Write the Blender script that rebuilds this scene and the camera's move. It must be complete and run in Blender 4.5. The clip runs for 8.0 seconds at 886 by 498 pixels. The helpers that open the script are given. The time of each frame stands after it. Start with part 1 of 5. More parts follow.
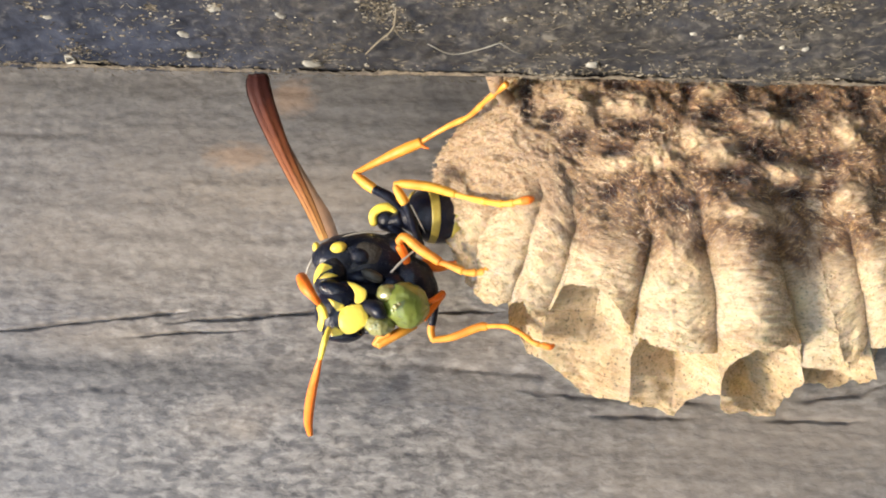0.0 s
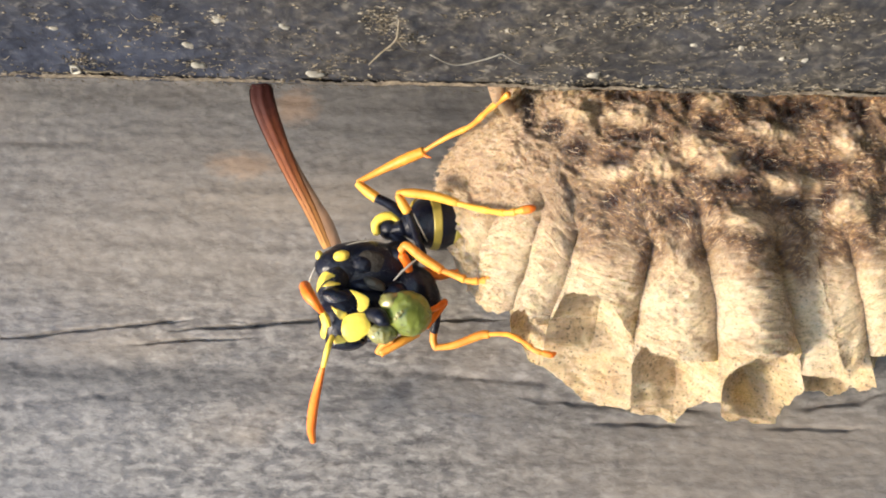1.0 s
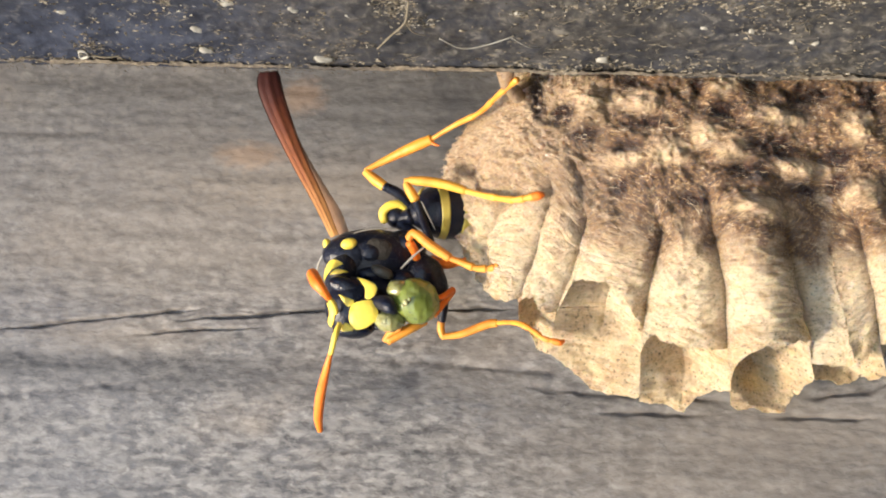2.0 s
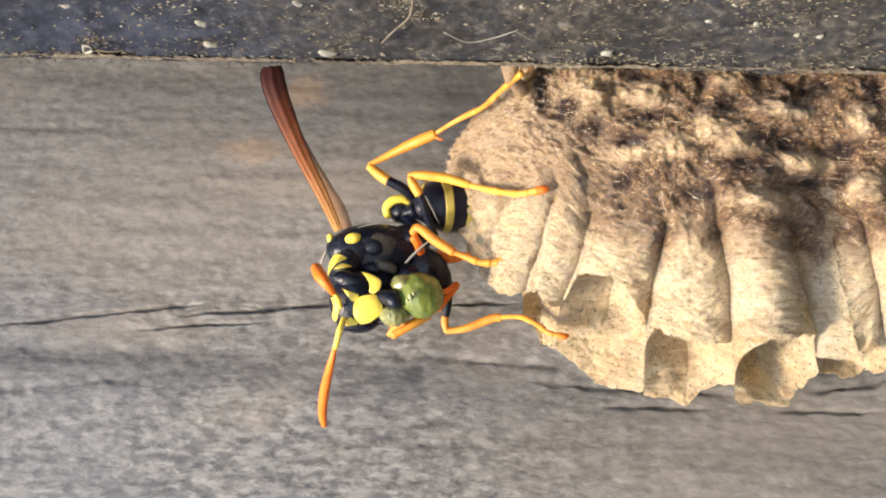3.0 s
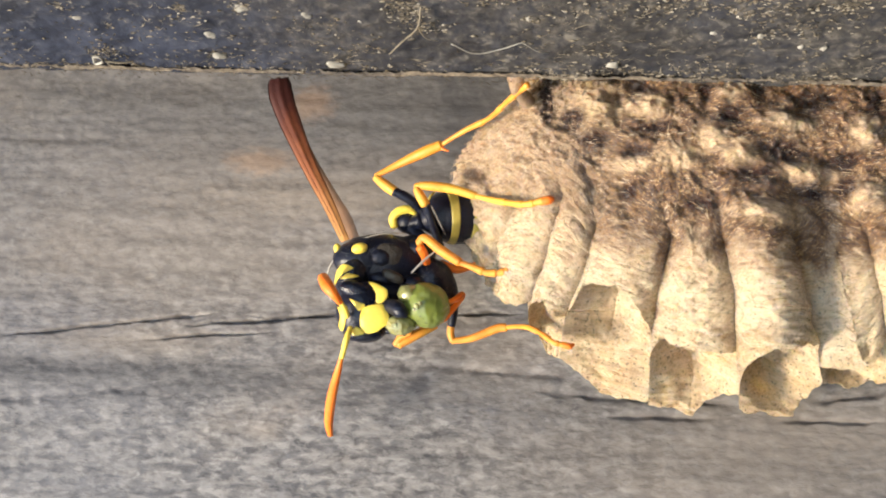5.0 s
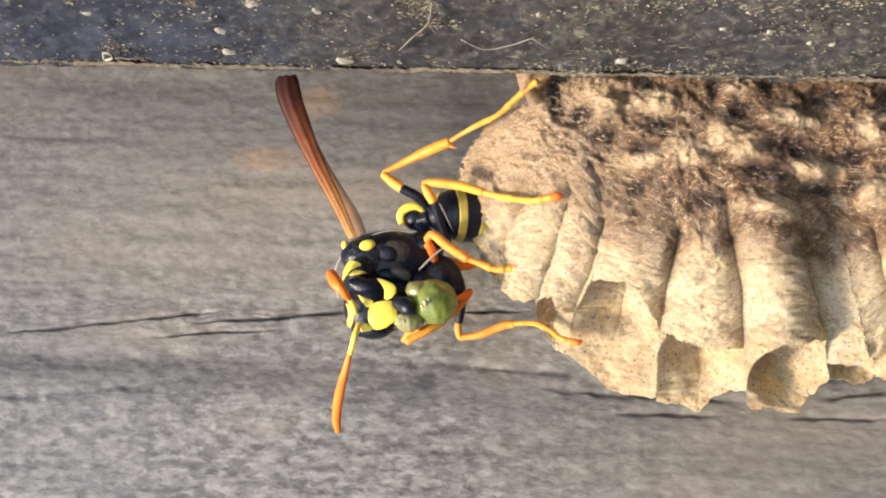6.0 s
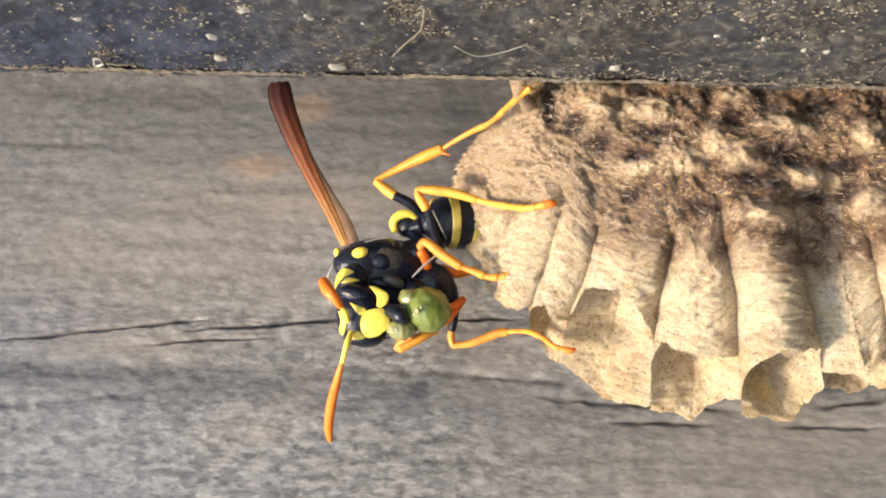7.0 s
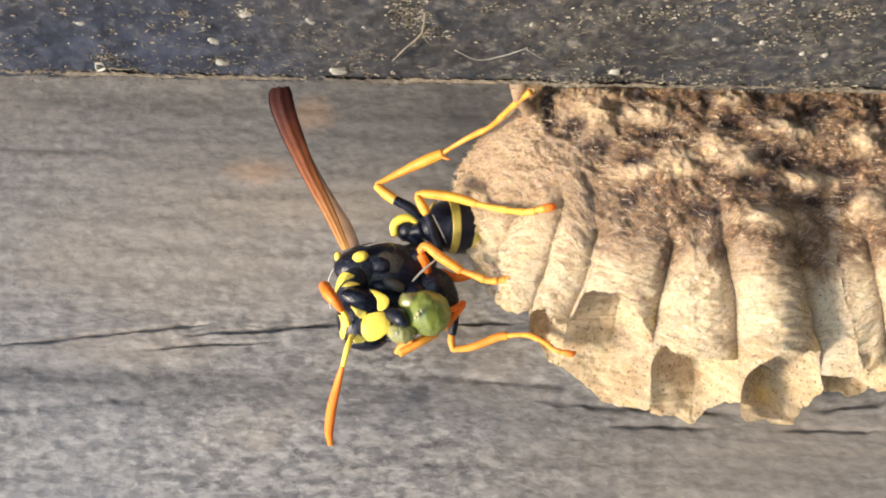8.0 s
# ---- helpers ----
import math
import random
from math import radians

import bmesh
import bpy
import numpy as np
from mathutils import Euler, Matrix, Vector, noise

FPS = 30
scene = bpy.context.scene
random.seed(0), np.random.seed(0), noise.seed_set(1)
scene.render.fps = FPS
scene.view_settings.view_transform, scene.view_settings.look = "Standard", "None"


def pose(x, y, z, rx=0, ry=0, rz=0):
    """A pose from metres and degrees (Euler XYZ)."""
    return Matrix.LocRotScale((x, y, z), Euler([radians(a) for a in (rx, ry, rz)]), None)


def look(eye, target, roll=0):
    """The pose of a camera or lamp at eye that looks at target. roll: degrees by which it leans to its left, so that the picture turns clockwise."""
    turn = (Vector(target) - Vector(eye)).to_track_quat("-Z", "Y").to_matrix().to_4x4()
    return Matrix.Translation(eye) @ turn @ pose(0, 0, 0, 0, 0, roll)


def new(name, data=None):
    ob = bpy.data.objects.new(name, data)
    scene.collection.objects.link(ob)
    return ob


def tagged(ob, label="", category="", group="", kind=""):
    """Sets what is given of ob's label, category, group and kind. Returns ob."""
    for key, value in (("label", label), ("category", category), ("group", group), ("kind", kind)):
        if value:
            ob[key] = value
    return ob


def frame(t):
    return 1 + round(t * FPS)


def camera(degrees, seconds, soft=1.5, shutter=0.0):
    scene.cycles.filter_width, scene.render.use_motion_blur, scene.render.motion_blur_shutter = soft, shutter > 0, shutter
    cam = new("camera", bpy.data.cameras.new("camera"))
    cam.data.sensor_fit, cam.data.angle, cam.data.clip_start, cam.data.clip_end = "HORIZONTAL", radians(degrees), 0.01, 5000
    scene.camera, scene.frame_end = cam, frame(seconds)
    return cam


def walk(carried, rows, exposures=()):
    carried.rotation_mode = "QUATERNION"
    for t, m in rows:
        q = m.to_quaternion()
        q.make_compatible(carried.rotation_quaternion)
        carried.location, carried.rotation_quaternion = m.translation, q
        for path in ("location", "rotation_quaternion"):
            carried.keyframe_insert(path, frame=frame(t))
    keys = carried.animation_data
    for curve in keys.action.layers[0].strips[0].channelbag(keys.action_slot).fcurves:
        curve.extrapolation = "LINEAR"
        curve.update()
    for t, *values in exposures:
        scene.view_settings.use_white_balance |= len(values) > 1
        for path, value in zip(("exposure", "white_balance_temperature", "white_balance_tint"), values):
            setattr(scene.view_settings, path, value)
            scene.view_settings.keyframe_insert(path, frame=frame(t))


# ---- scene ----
# A paper wasp on its comb under a weathered board. Built in millimetres, scaled by MM.
MM = 0.001
cam = camera(42, 8.0, soft=2.0)
walk(cam, [
    (0, pose(-0.020475, -0.079945, -0.010755, 168.279, 82.416, 63.817)),
    (0.5, pose(-0.020817, -0.080172, -0.010617, 168.464, 82.379, 63.905)),
    (1, pose(-0.020356, -0.080505, -0.010753, 168.518, 82.351, 63.824)),
    (1.5, pose(-0.021038, -0.079996, -0.010432, 168.502, 82.288, 63.543)),
    (1.7, pose(-0.021468, -0.079928, -0.010476, 168.551, 82.155, 63.398)),
    (3, pose(-0.02194, -0.079882, -0.010078, 169.03, 82.277, 63.969)),
    (3.5, pose(-0.022674, -0.080058, -0.009043, 168.789, 82.471, 63.896)),
    (4, pose(-0.022839, -0.080148, -0.009069, 168.155, 82.555, 62.695)),
    (4.5, pose(-0.021878, -0.080409, -0.009551, 167.101, 82.449, 61.324)),
    (4.7, pose(-0.022243, -0.08028, -0.009829, 168.696, 82.274, 62.999)),
    (5.8, pose(-0.022657, -0.080578, -0.009278, 169.081, 82.306, 62.933)),
    (6, pose(-0.023112, -0.080409, -0.008991, 169.008, 82.462, 62.882)),
    (6.5, pose(-0.023525, -0.079902, -0.008785, 168.579, 82.646, 62.058)),
    (7, pose(-0.022908, -0.079995, -0.009011, 168.516, 82.734, 62.069)),
    (7.5, pose(-0.022666, -0.080173, -0.009346, 169.031, 82.706, 62.379)),
    (8, pose(-0.023545, -0.080116, -0.008936, 169.297, 82.821, 62.231)),
])

# ---- light ----
SUN_EL, SUN_AZ = 50.0, 225.0            # degrees up; degrees clockwise from +y, seen from above
world = bpy.data.worlds.new("sky")
scene.world = world
world.use_nodes = True
wn = world.node_tree
sky = wn.nodes.new("ShaderNodeTexSky")
sky.sky_type, sky.sun_disc = "NISHITA", False
sky.sun_elevation, sky.sun_rotation = radians(SUN_EL), radians(SUN_AZ)
wn.links.new(sky.outputs[0], wn.nodes["Background"].inputs[0])
wn.nodes["Background"].inputs[1].default_value = 0.2
sun_data = bpy.data.lights.new("sun", "SUN")
sun_data.energy, sun_data.angle, sun_data.color = 5.0, radians(13), (1.0, 0.85, 0.65)
sun = new("sun", sun_data)
_a, _e = radians(SUN_AZ), radians(SUN_EL)
sun_from = Vector((math.sin(_a) * math.cos(_e), math.cos(_a) * math.cos(_e), math.sin(_e)))
sun.matrix_world = look(sun_from * 2, (0, 0, 0))
scene.view_settings.exposure = 0.63

# The place is modelled lying on its side (x along the plank, z across it) and stood up by TURN: the plank's grain runs upright.
TURN = np.array([[0.0, 0, 1], [0, 1, 0], [-1, 0, 0]])


def stood(p):
    return Vector(TURN @ np.array(p, float))


# ---- material helpers ----
class Mat:
    """A short way to write a node material."""

    def __init__(self, name, rough=0.7, metal=0.0, coat=0.0, subsurface=0.0):
        self.m = bpy.data.materials.new(name)
        self.m.use_nodes = True
        self.t = self.m.node_tree
        self.b = self.t.nodes["Principled BSDF"]
        self.b.inputs["Roughness"].default_value = rough
        self.b.inputs["Metallic"].default_value = metal
        self.b.inputs["Coat Weight"].default_value = coat
        if subsurface:
            self.b.inputs["Subsurface Weight"].default_value = subsurface
            self.b.inputs["Subsurface Radius"].default_value = (0.001, 0.0007, 0.0003)
            self.b.inputs["Subsurface Scale"].default_value = 0.4
        self.tc = self.t.nodes.new("ShaderNodeTexCoord")

    def node(self, kind, **inputs):
        n = self.t.nodes.new("ShaderNode" + kind)
        for key, v in inputs.items():
            self.put(n, key.replace("_", " "), v)
        return n

    def put(self, n, key, v):
        s = n.inputs[int(key)] if key.isdigit() else n.inputs[key]
        if hasattr(v, "is_output"):
            self.t.links.new(v, s)
        else:
            s.default_value = v

    def coord(self, scale=(1, 1, 1), kind="Object", rot=(0, 0, 0)):
        m = self.t.nodes.new("ShaderNodeMapping")
        self.t.links.new(self.tc.outputs[kind], m.inputs[0])
        m.inputs["Scale"].default_value = scale
        m.inputs["Rotation"].default_value = rot
        return m.outputs[0]

    def noise(self, vec, scale=1.0, detail=4.0, rough=0.6, warp=0.0):
        n = self.node("TexNoise", Vector=vec, Scale=scale, Detail=detail, Roughness=rough, Distortion=warp)
        return n.outputs["Fac"]

    def ramp(self, fac, stops, smooth=False):
        n = self.t.nodes.new("ShaderNodeValToRGB")
        self.t.links.new(fac, n.inputs[0])
        e = n.color_ramp.elements
        while len(e) < len(stops):
            e.new(0.5)
        for el, (p, c) in zip(e, stops):
            el.position = p
            el.color = (*c, 1) if len(c) == 3 else c
        if smooth:
            n.color_ramp.interpolation = "EASE"
        return n.outputs[0]

    def level(self, fac, lo, hi, a=0.0, b=1.0):
        n = self.node("MapRange", Value=fac)
        n.inputs[1].default_value, n.inputs[2].default_value = lo, hi
        n.inputs[3].default_value, n.inputs[4].default_value = a, b
        return n.outputs[0]

    def math(self, op, a, b=0.0):
        n = self.t.nodes.new("ShaderNodeMath")
        n.operation = op
        self.put(n, "0", a), self.put(n, "1", b)
        return n.outputs[0]

    def mix(self, fac, a, b, mode="MIX"):
        n = self.t.nodes.new("ShaderNodeMix")
        n.data_type, n.blend_type = "RGBA", mode
        for s, v in ((n.inputs[0], fac), (n.inputs[6], a), (n.inputs[7], b)):
            if hasattr(v, "is_output"):
                self.t.links.new(v, s)
            else:
                s.default_value = (*v, 1) if isinstance(v, tuple) and len(v) == 3 else v
        return n.outputs[2]

    def spot(self, at, size, soft=0.5, ragged=0.6):
        """A stain or other patch of a ragged shape round a place (metres), with half-widths in metres."""
        m = self.t.nodes.new("ShaderNodeMapping")
        m.vector_type = "TEXTURE"
        self.t.links.new(self.tc.outputs["Object"], m.inputs[0])
        m.inputs["Location"].default_value, m.inputs["Scale"].default_value = at, size
        d = self.t.nodes.new("ShaderNodeVectorMath")
        d.operation = "LENGTH"
        self.t.links.new(m.outputs[0], d.inputs[0])
        if not hasattr(self, "rag"):
            self.rag = self.noise(self.coord((2, 1, 1)), 900, 4)
        n = self.rag
        return self.level(self.math("ADD", d.outputs["Value"], self.level(n, 0.2, 0.8, -ragged, ragged)), 1 - soft, 1 + soft, 1, 0)

    def done(self, color, bump=None, dist=0.0001, strength=0.6, rough=None):
        self.put(self.b, "Base Color", color if hasattr(color, "is_output") else (*color, 1))
        if bump is not None:
            n = self.node("Bump", Height=bump, Strength=strength, Distance=dist)
            self.t.links.new(n.outputs[0], self.b.inputs["Normal"])
            self.t.links.new(n.outputs[0], self.b.inputs["Coat Normal"])
        if rough is not None:
            self.put(self.b, "Roughness", rough)
        return self.m


# ---- materials ----
def wood_material():
    k = Mat("weathered_wood", rough=0.85)
    fine = k.noise(k.coord((1700, 1300, 1100)), 1.0, 3, 0.6)
    dash = k.noise(k.coord((1700, 950, 700)), 1.0, 4, 0.62, 0.35)
    line = k.noise(k.coord((1500, 130, 90)), 1.0, 5, 0.65, 0.4)
    mid = k.noise(k.coord((420, 130, 110)), 1.0, 5, 0.62, 0.3)
    big = k.noise(k.coord((110, 40, 40)), 1.0, 4, 0.55, 0.4)
    # the half away from the batten is rougher and more open-grained
    across = k.node("SeparateXYZ", Vector=k.tc.outputs["Object"]).outputs[0]
    open_grain = k.level(k.math("ADD", across, k.level(mid, 0.3, 0.7, -0.002, 0.002)), -0.007, -0.003, 1.0, 0.42)
    c = k.ramp(fine, [(0.28, (0.10, 0.10, 0.104)), (0.45, (0.19, 0.184, 0.18)), (0.57, (0.262, 0.256, 0.25)), (0.75, (0.38, 0.374, 0.367))])
    c = k.mix(k.level(mid, 0.52, 0.72, 0, 0.45), c, (0.285, 0.265, 0.235))
    c = k.mix(k.level(mid, 0.46, 0.30, 0, 0.4), c, (0.095, 0.092, 0.094))
    c = k.mix(k.math("MULTIPLY", k.level(dash, 0.515, 0.62, 0, 0.95), open_grain), c, (0.065, 0.064, 0.07))
    c = k.mix(k.math("MULTIPLY", k.level(dash, 0.475, 0.37, 0, 0.9), open_grain), c, (0.43, 0.42, 0.40))
    c = k.mix(k.math("MULTIPLY", k.level(line, 0.58, 0.68, 0, 0.5), k.level(open_grain, 0.42, 1.0, 0.1, 1.0)), c, (0.075, 0.074, 0.08))
    c = k.mix(k.level(big, 0.48, 0.33, 0, 0.4), c, (0.11, 0.106, 0.107))
    blot = k.noise(k.coord((950, 720, 620)), 1.0, 4, 0.66, 0.25)
    c = k.mix(k.level(blot, 0.52, 0.62, 0, 0.7), c, (0.34, 0.33, 0.315))
    c = k.mix(k.level(blot, 0.47, 0.37, 0, 0.7), c, (0.11, 0.11, 0.12))
    tint = k.noise(k.coord((90, 50, 50)), 1.0, 3, 0.5, 0.5)
    c = k.mix(k.level(tint, 0.5, 0.64, 0, 0.3), c, (0.19, 0.20, 0.235))
    c = k.mix(k.level(tint, 0.48, 0.36, 0, 0.22), c, (0.34, 0.28, 0.215))
    for at, size in (GREY_E, GREY_F, GREY_G):
        c = k.mix(k.math("MULTIPLY", k.spot(at, size, 0.9), 0.55), c, (0.115, 0.112, 0.113))
    # bluish lens haze painted into the wood colour at the left
    c = k.mix(k.math("MULTIPLY", k.spot(*BLUE_VEIL, 0.9), 0.3), c, (0.19, 0.205, 0.245))
    tan = (0.42, 0.275, 0.175)
    for at, size in (STAIN_A, STAIN_B):
        c = k.mix(k.math("MULTIPLY", k.spot(at, size), 0.5), c, tan)
    for at, size in (BARE_A, BARE_B, BARE_C, BARE_D, BARE_E, BARE_F, BARE_G):
        c = k.mix(k.math("MULTIPLY", k.spot(at, size, 0.7), 0.36), c, (0.37, 0.312, 0.245))
    for (at, size), much in ((GREY_A, 0.45), (GREY_B, 0.15), (GREY_C, 0.25), (GREY_D, 0.45), (GREY_G, 0.2)):
        c = k.mix(k.math("MULTIPLY", k.spot(at, size, 0.7), much), c, (0.085, 0.083, 0.086))
    # whitish lens veil in the low left corner, painted as wood colour
    c = k.mix(k.math("MULTIPLY", k.spot(*PALE_VEIL, 0.9), 0.15), c, (0.42, 0.44, 0.47))
    c = k.mix(1.0, c, (0.775, 0.77, 0.775), "MULTIPLY")
    h = k.math("ADD", fine, k.math("MULTIPLY", dash, -0.8))
    return k.done(c, h, 0.00013, 0.55)


def board_material():
    k = Mat("dark_lichened_timber", rough=0.8)
    a = k.noise(k.coord((500, 500, 500)), 1.0, 6, 0.7)
    b = k.noise(k.coord((170, 170, 80)), 1.0, 5, 0.65, 0.6)
    s = k.noise(k.coord((2600, 1500, 1500)), 1.0, 4, 0.65, 0.4)
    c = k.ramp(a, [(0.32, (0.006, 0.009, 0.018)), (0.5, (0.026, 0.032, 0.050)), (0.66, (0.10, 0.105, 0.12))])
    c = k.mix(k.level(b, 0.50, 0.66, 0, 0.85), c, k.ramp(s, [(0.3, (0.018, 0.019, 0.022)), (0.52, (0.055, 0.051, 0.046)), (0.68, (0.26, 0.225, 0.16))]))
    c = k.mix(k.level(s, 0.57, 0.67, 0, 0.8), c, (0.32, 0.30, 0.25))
    for at, size in (TAN_A, TAN_B, TAN_C):
        c = k.mix(k.math("MULTIPLY", k.spot(at, size, 0.8), 0.6), c, k.ramp(s, [(0.38, (0.036, 0.034, 0.031)), (0.64, (0.26, 0.22, 0.15))]))
    c = k.mix(k.math("MULTIPLY", k.spot(*NAVY, 0.9), 0.75), c, k.ramp(a, [(0.35, (0.016, 0.026, 0.058)), (0.65, (0.075, 0.096, 0.150))]))
    for at, size in (INK_A, INK_B):
        c = k.mix(k.math("MULTIPLY", k.spot(at, size, 0.7), 0.7), c, (0.018, 0.019, 0.024))
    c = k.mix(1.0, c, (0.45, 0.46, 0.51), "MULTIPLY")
    return k.done(c, k.math("ADD", a, s), 0.00012, 0.6)


def lip_material():
    k = Mat("frayed_wood_fibre", rough=0.8)
    a = k.noise(k.coord((2600, 2600, 1900)), 1.0, 4, 0.65)
    c = k.ramp(a, [(0.34, (0.085, 0.07, 0.053)), (0.5, (0.20, 0.165, 0.12)), (0.66, (0.40, 0.335, 0.235))])
    c = k.mix(k.level(k.noise(k.coord((1, 1, 1)), 110, 3, 0.6), 0.42, 0.58, 0, 0.7), c, (0.085, 0.078, 0.072))
    return k.done(c, a, 0.0001, 0.8)


def paper_material(name):
    """Chewed-wood paper: bands of pulp of differing colour, fibres, black flecks; brown varnish on the top of the comb."""
    k = Mat(name, rough=0.5, subsurface=0.4, coat=0.6)
    k.b.inputs["Coat Roughness"].default_value = 0.1
    k.b.inputs["Subsurface Scale"].default_value = 0.35
    k.b.inputs["Specular IOR Level"].default_value = 0.8
    uv = k.coord((1, 1, 1), "UV")
    ob = k.coord()

    def laid(su, sv, detail, warp):
        m = k.t.nodes.new("ShaderNodeMapping")
        k.t.links.new(uv, m.inputs[0])
        m.inputs["Scale"].default_value = (su, sv, 1)
        return k.noise(m.outputs[0], 1.0, detail, 0.66, warp)

    band, streak, curl = laid(0.22, 1.1, 4, 0.8), laid(0.9, 4.5, 5, 2.2), laid(1.8, 3.6, 5, 3.0)
    hair = laid(1.6, 11.0, 2, 2.2)

    def threads(su, sv, warp, thin):
        n = laid(su, sv, 3, warp)
        return k.level(k.math("ABSOLUTE", k.math("SUBTRACT", n, 0.5)), 0.0, thin, 1.0, 0.0)

    light = k.math("MAXIMUM", threads(0.5, 2.6, 1.6, 0.030), threads(0.9, 4.0, 2.0, 0.032))
    dark = k.math("MAXIMUM", threads(0.45, 2.2, 1.4, 0.030), threads(1.1, 3.2, 2.6, 0.030))
    wob = k.noise(ob, 800, 4, 0.62)
    patch = k.noise(ob, 330, 4, 0.6, 0.6)
    fleck = k.noise(ob, 4600, 2, 0.5)
    mottle = k.noise(ob, 1900, 4, 0.65, 0.8)
    along = k.node("SeparateXYZ", Vector=uv).outputs[1]
    jag = k.math("ADD", along, k.level(patch, 0.3, 0.7, -2.5, 2.5))
    # loads of pulp of differing colour, laid in bands across each cell
    c = k.ramp(band, [(0.26, (0.42, 0.27, 0.16)), (0.36, (0.80, 0.60, 0.375)), (0.46, (0.96, 0.78, 0.53)), (0.60, (0.93, 0.74, 0.49)), (0.76, (0.50, 0.355, 0.24))])
    c = k.mix(k.level(patch, 0.57, 0.68, 0, 0.6), c, (0.38, 0.245, 0.145))
    c = k.mix(k.level(mottle, 0.47, 0.37, 0, 0.65), c, (0.40, 0.26, 0.155))
    c = k.mix(k.level(mottle, 0.52, 0.62, 0, 0.75), c, (0.95, 0.82, 0.60))
    # strands show most on the shoulder, where the surface is oldest
    old = k.level(jag, 9.5, 16.0, 1.0, 0.35)
    c = k.mix(k.math("MULTIPLY", k.level(streak, 0.46, 0.36, 0.0, 0.6), old), c, (0.26, 0.17, 0.10))
    c = k.mix(k.math("MULTIPLY", k.math("MULTIPLY", dark, 0.75), old), c, (0.20, 0.125, 0.072))
    c = k.mix(k.math("MULTIPLY", k.math("MULTIPLY", light, 0.8), k.level(jag, 9.5, 17.0, 1.0, 0.5)), c, (0.95, 0.82, 0.60))
    # fresh ochre pulp near the rims
    c = k.mix(k.math("MULTIPLY", k.level(jag, 22.5, 25.5, 0, 0.5), k.level(wob, 0.36, 0.56, 0.3, 1.0)), c, (0.80, 0.585, 0.33))
    c = k.mix(k.math("MULTIPLY", k.level(wob, 0.52, 0.66, 0, 0.4), k.level(jag, 20.0, 24.0, 0, 1.0)), c, (0.44, 0.29, 0.165))
    c = k.mix(k.level(k.math("ADD", fleck, k.level(jag, 21, 24, 0.0, 0.035)), 0.66, 0.70, 0, 0.85), c, (0.17, 0.115, 0.07))
    # brown varnish on top
    high = k.level(jag, 10.0, 14.0, 1, 0)
    v = k.noise(k.coord((1.5, 1, 1)), 300, 5, 0.68, 1.0)
    high = k.math("MULTIPLY", high, k.level(k.node("SeparateXYZ", Vector=uv).outputs[0], 4.5, 12.0, 0.4, 1.0))
    brown = k.ramp(curl, [(0.37, (0.032, 0.015, 0.012)), (0.48, (0.125, 0.068, 0.039)), (0.56, (0.30, 0.195, 0.112)), (0.645, (0.76, 0.59, 0.37))])
    c = k.mix(k.math("MULTIPLY", k.level(v, 0.28, 0.42, 0, 0.97), high), c, brown)
    # domes coloured pale, with the light they catch painted in
    for at, size in blots(LIT_DOMES):
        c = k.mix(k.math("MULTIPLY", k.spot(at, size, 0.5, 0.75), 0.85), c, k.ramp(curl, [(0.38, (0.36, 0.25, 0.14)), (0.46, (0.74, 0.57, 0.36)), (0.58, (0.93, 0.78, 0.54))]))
    # hollows coloured near black: dark varnish plus painted pit shade
    for at, size in blots(SHADED_HOLLOWS):
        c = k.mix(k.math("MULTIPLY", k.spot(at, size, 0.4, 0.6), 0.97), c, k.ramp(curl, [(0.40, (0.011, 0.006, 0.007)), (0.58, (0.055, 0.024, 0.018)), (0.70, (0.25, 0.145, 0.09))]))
    c = k.mix(1.0, c, (1.0, 0.925, 0.885), "MULTIPLY")
    h = k.math("ADD", k.math("ADD", k.math("MULTIPLY", streak, k.level(along, 10, 18, 1.4, 0.7)), k.math("MULTIPLY", curl, k.level(along, 9, 15, 1.3, 0.35))), k.math("ADD", k.math("MULTIPLY", hair, 0.6), k.math("ADD", k.math("MULTIPLY", light, 0.5), k.math("MULTIPLY", mottle, 1.2))))
    m = k.done(c, h, 0.00017, 0.8, k.level(curl, 0.40, 0.60, 0.38, 0.16))
    facets = k.math("ADD", k.math("ADD", streak, curl), k.math("ADD", k.math("MULTIPLY", light, 0.35), mottle))
    gloss = k.node("Bump", Height=facets, Strength=1.0, Distance=0.0003)
    k.t.links.new(gloss.outputs[0], k.b.inputs["Coat Normal"])
    return m


# Hollows and domes on top of the comb, with varnish, shade and highlights put into their colour: place in the model,
# half-widths along and across.
SHADED_HOLLOWS = (((16.22, -12.0, 7.49), 0.52, 0.70), ((17.62, -12.0, 5.81), 0.93, 0.69), ((19.55, -12.0, 7.52), 0.76, 0.59), ((23.07, -12.0, 7.05), 1.43, 0.68), ((26.58, -12.0, 6.89), 0.84, 1.01), ((19.30, -12.0, 1.93), 1.52, 0.68),
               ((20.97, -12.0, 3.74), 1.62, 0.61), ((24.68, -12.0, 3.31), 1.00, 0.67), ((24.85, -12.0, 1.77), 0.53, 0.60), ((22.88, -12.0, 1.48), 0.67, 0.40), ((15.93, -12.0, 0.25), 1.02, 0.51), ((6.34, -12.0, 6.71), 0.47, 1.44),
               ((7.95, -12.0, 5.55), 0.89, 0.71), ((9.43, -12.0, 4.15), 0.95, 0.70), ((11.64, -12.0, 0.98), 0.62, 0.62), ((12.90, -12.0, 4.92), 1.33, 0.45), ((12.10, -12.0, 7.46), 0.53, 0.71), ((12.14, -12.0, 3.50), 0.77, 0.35))
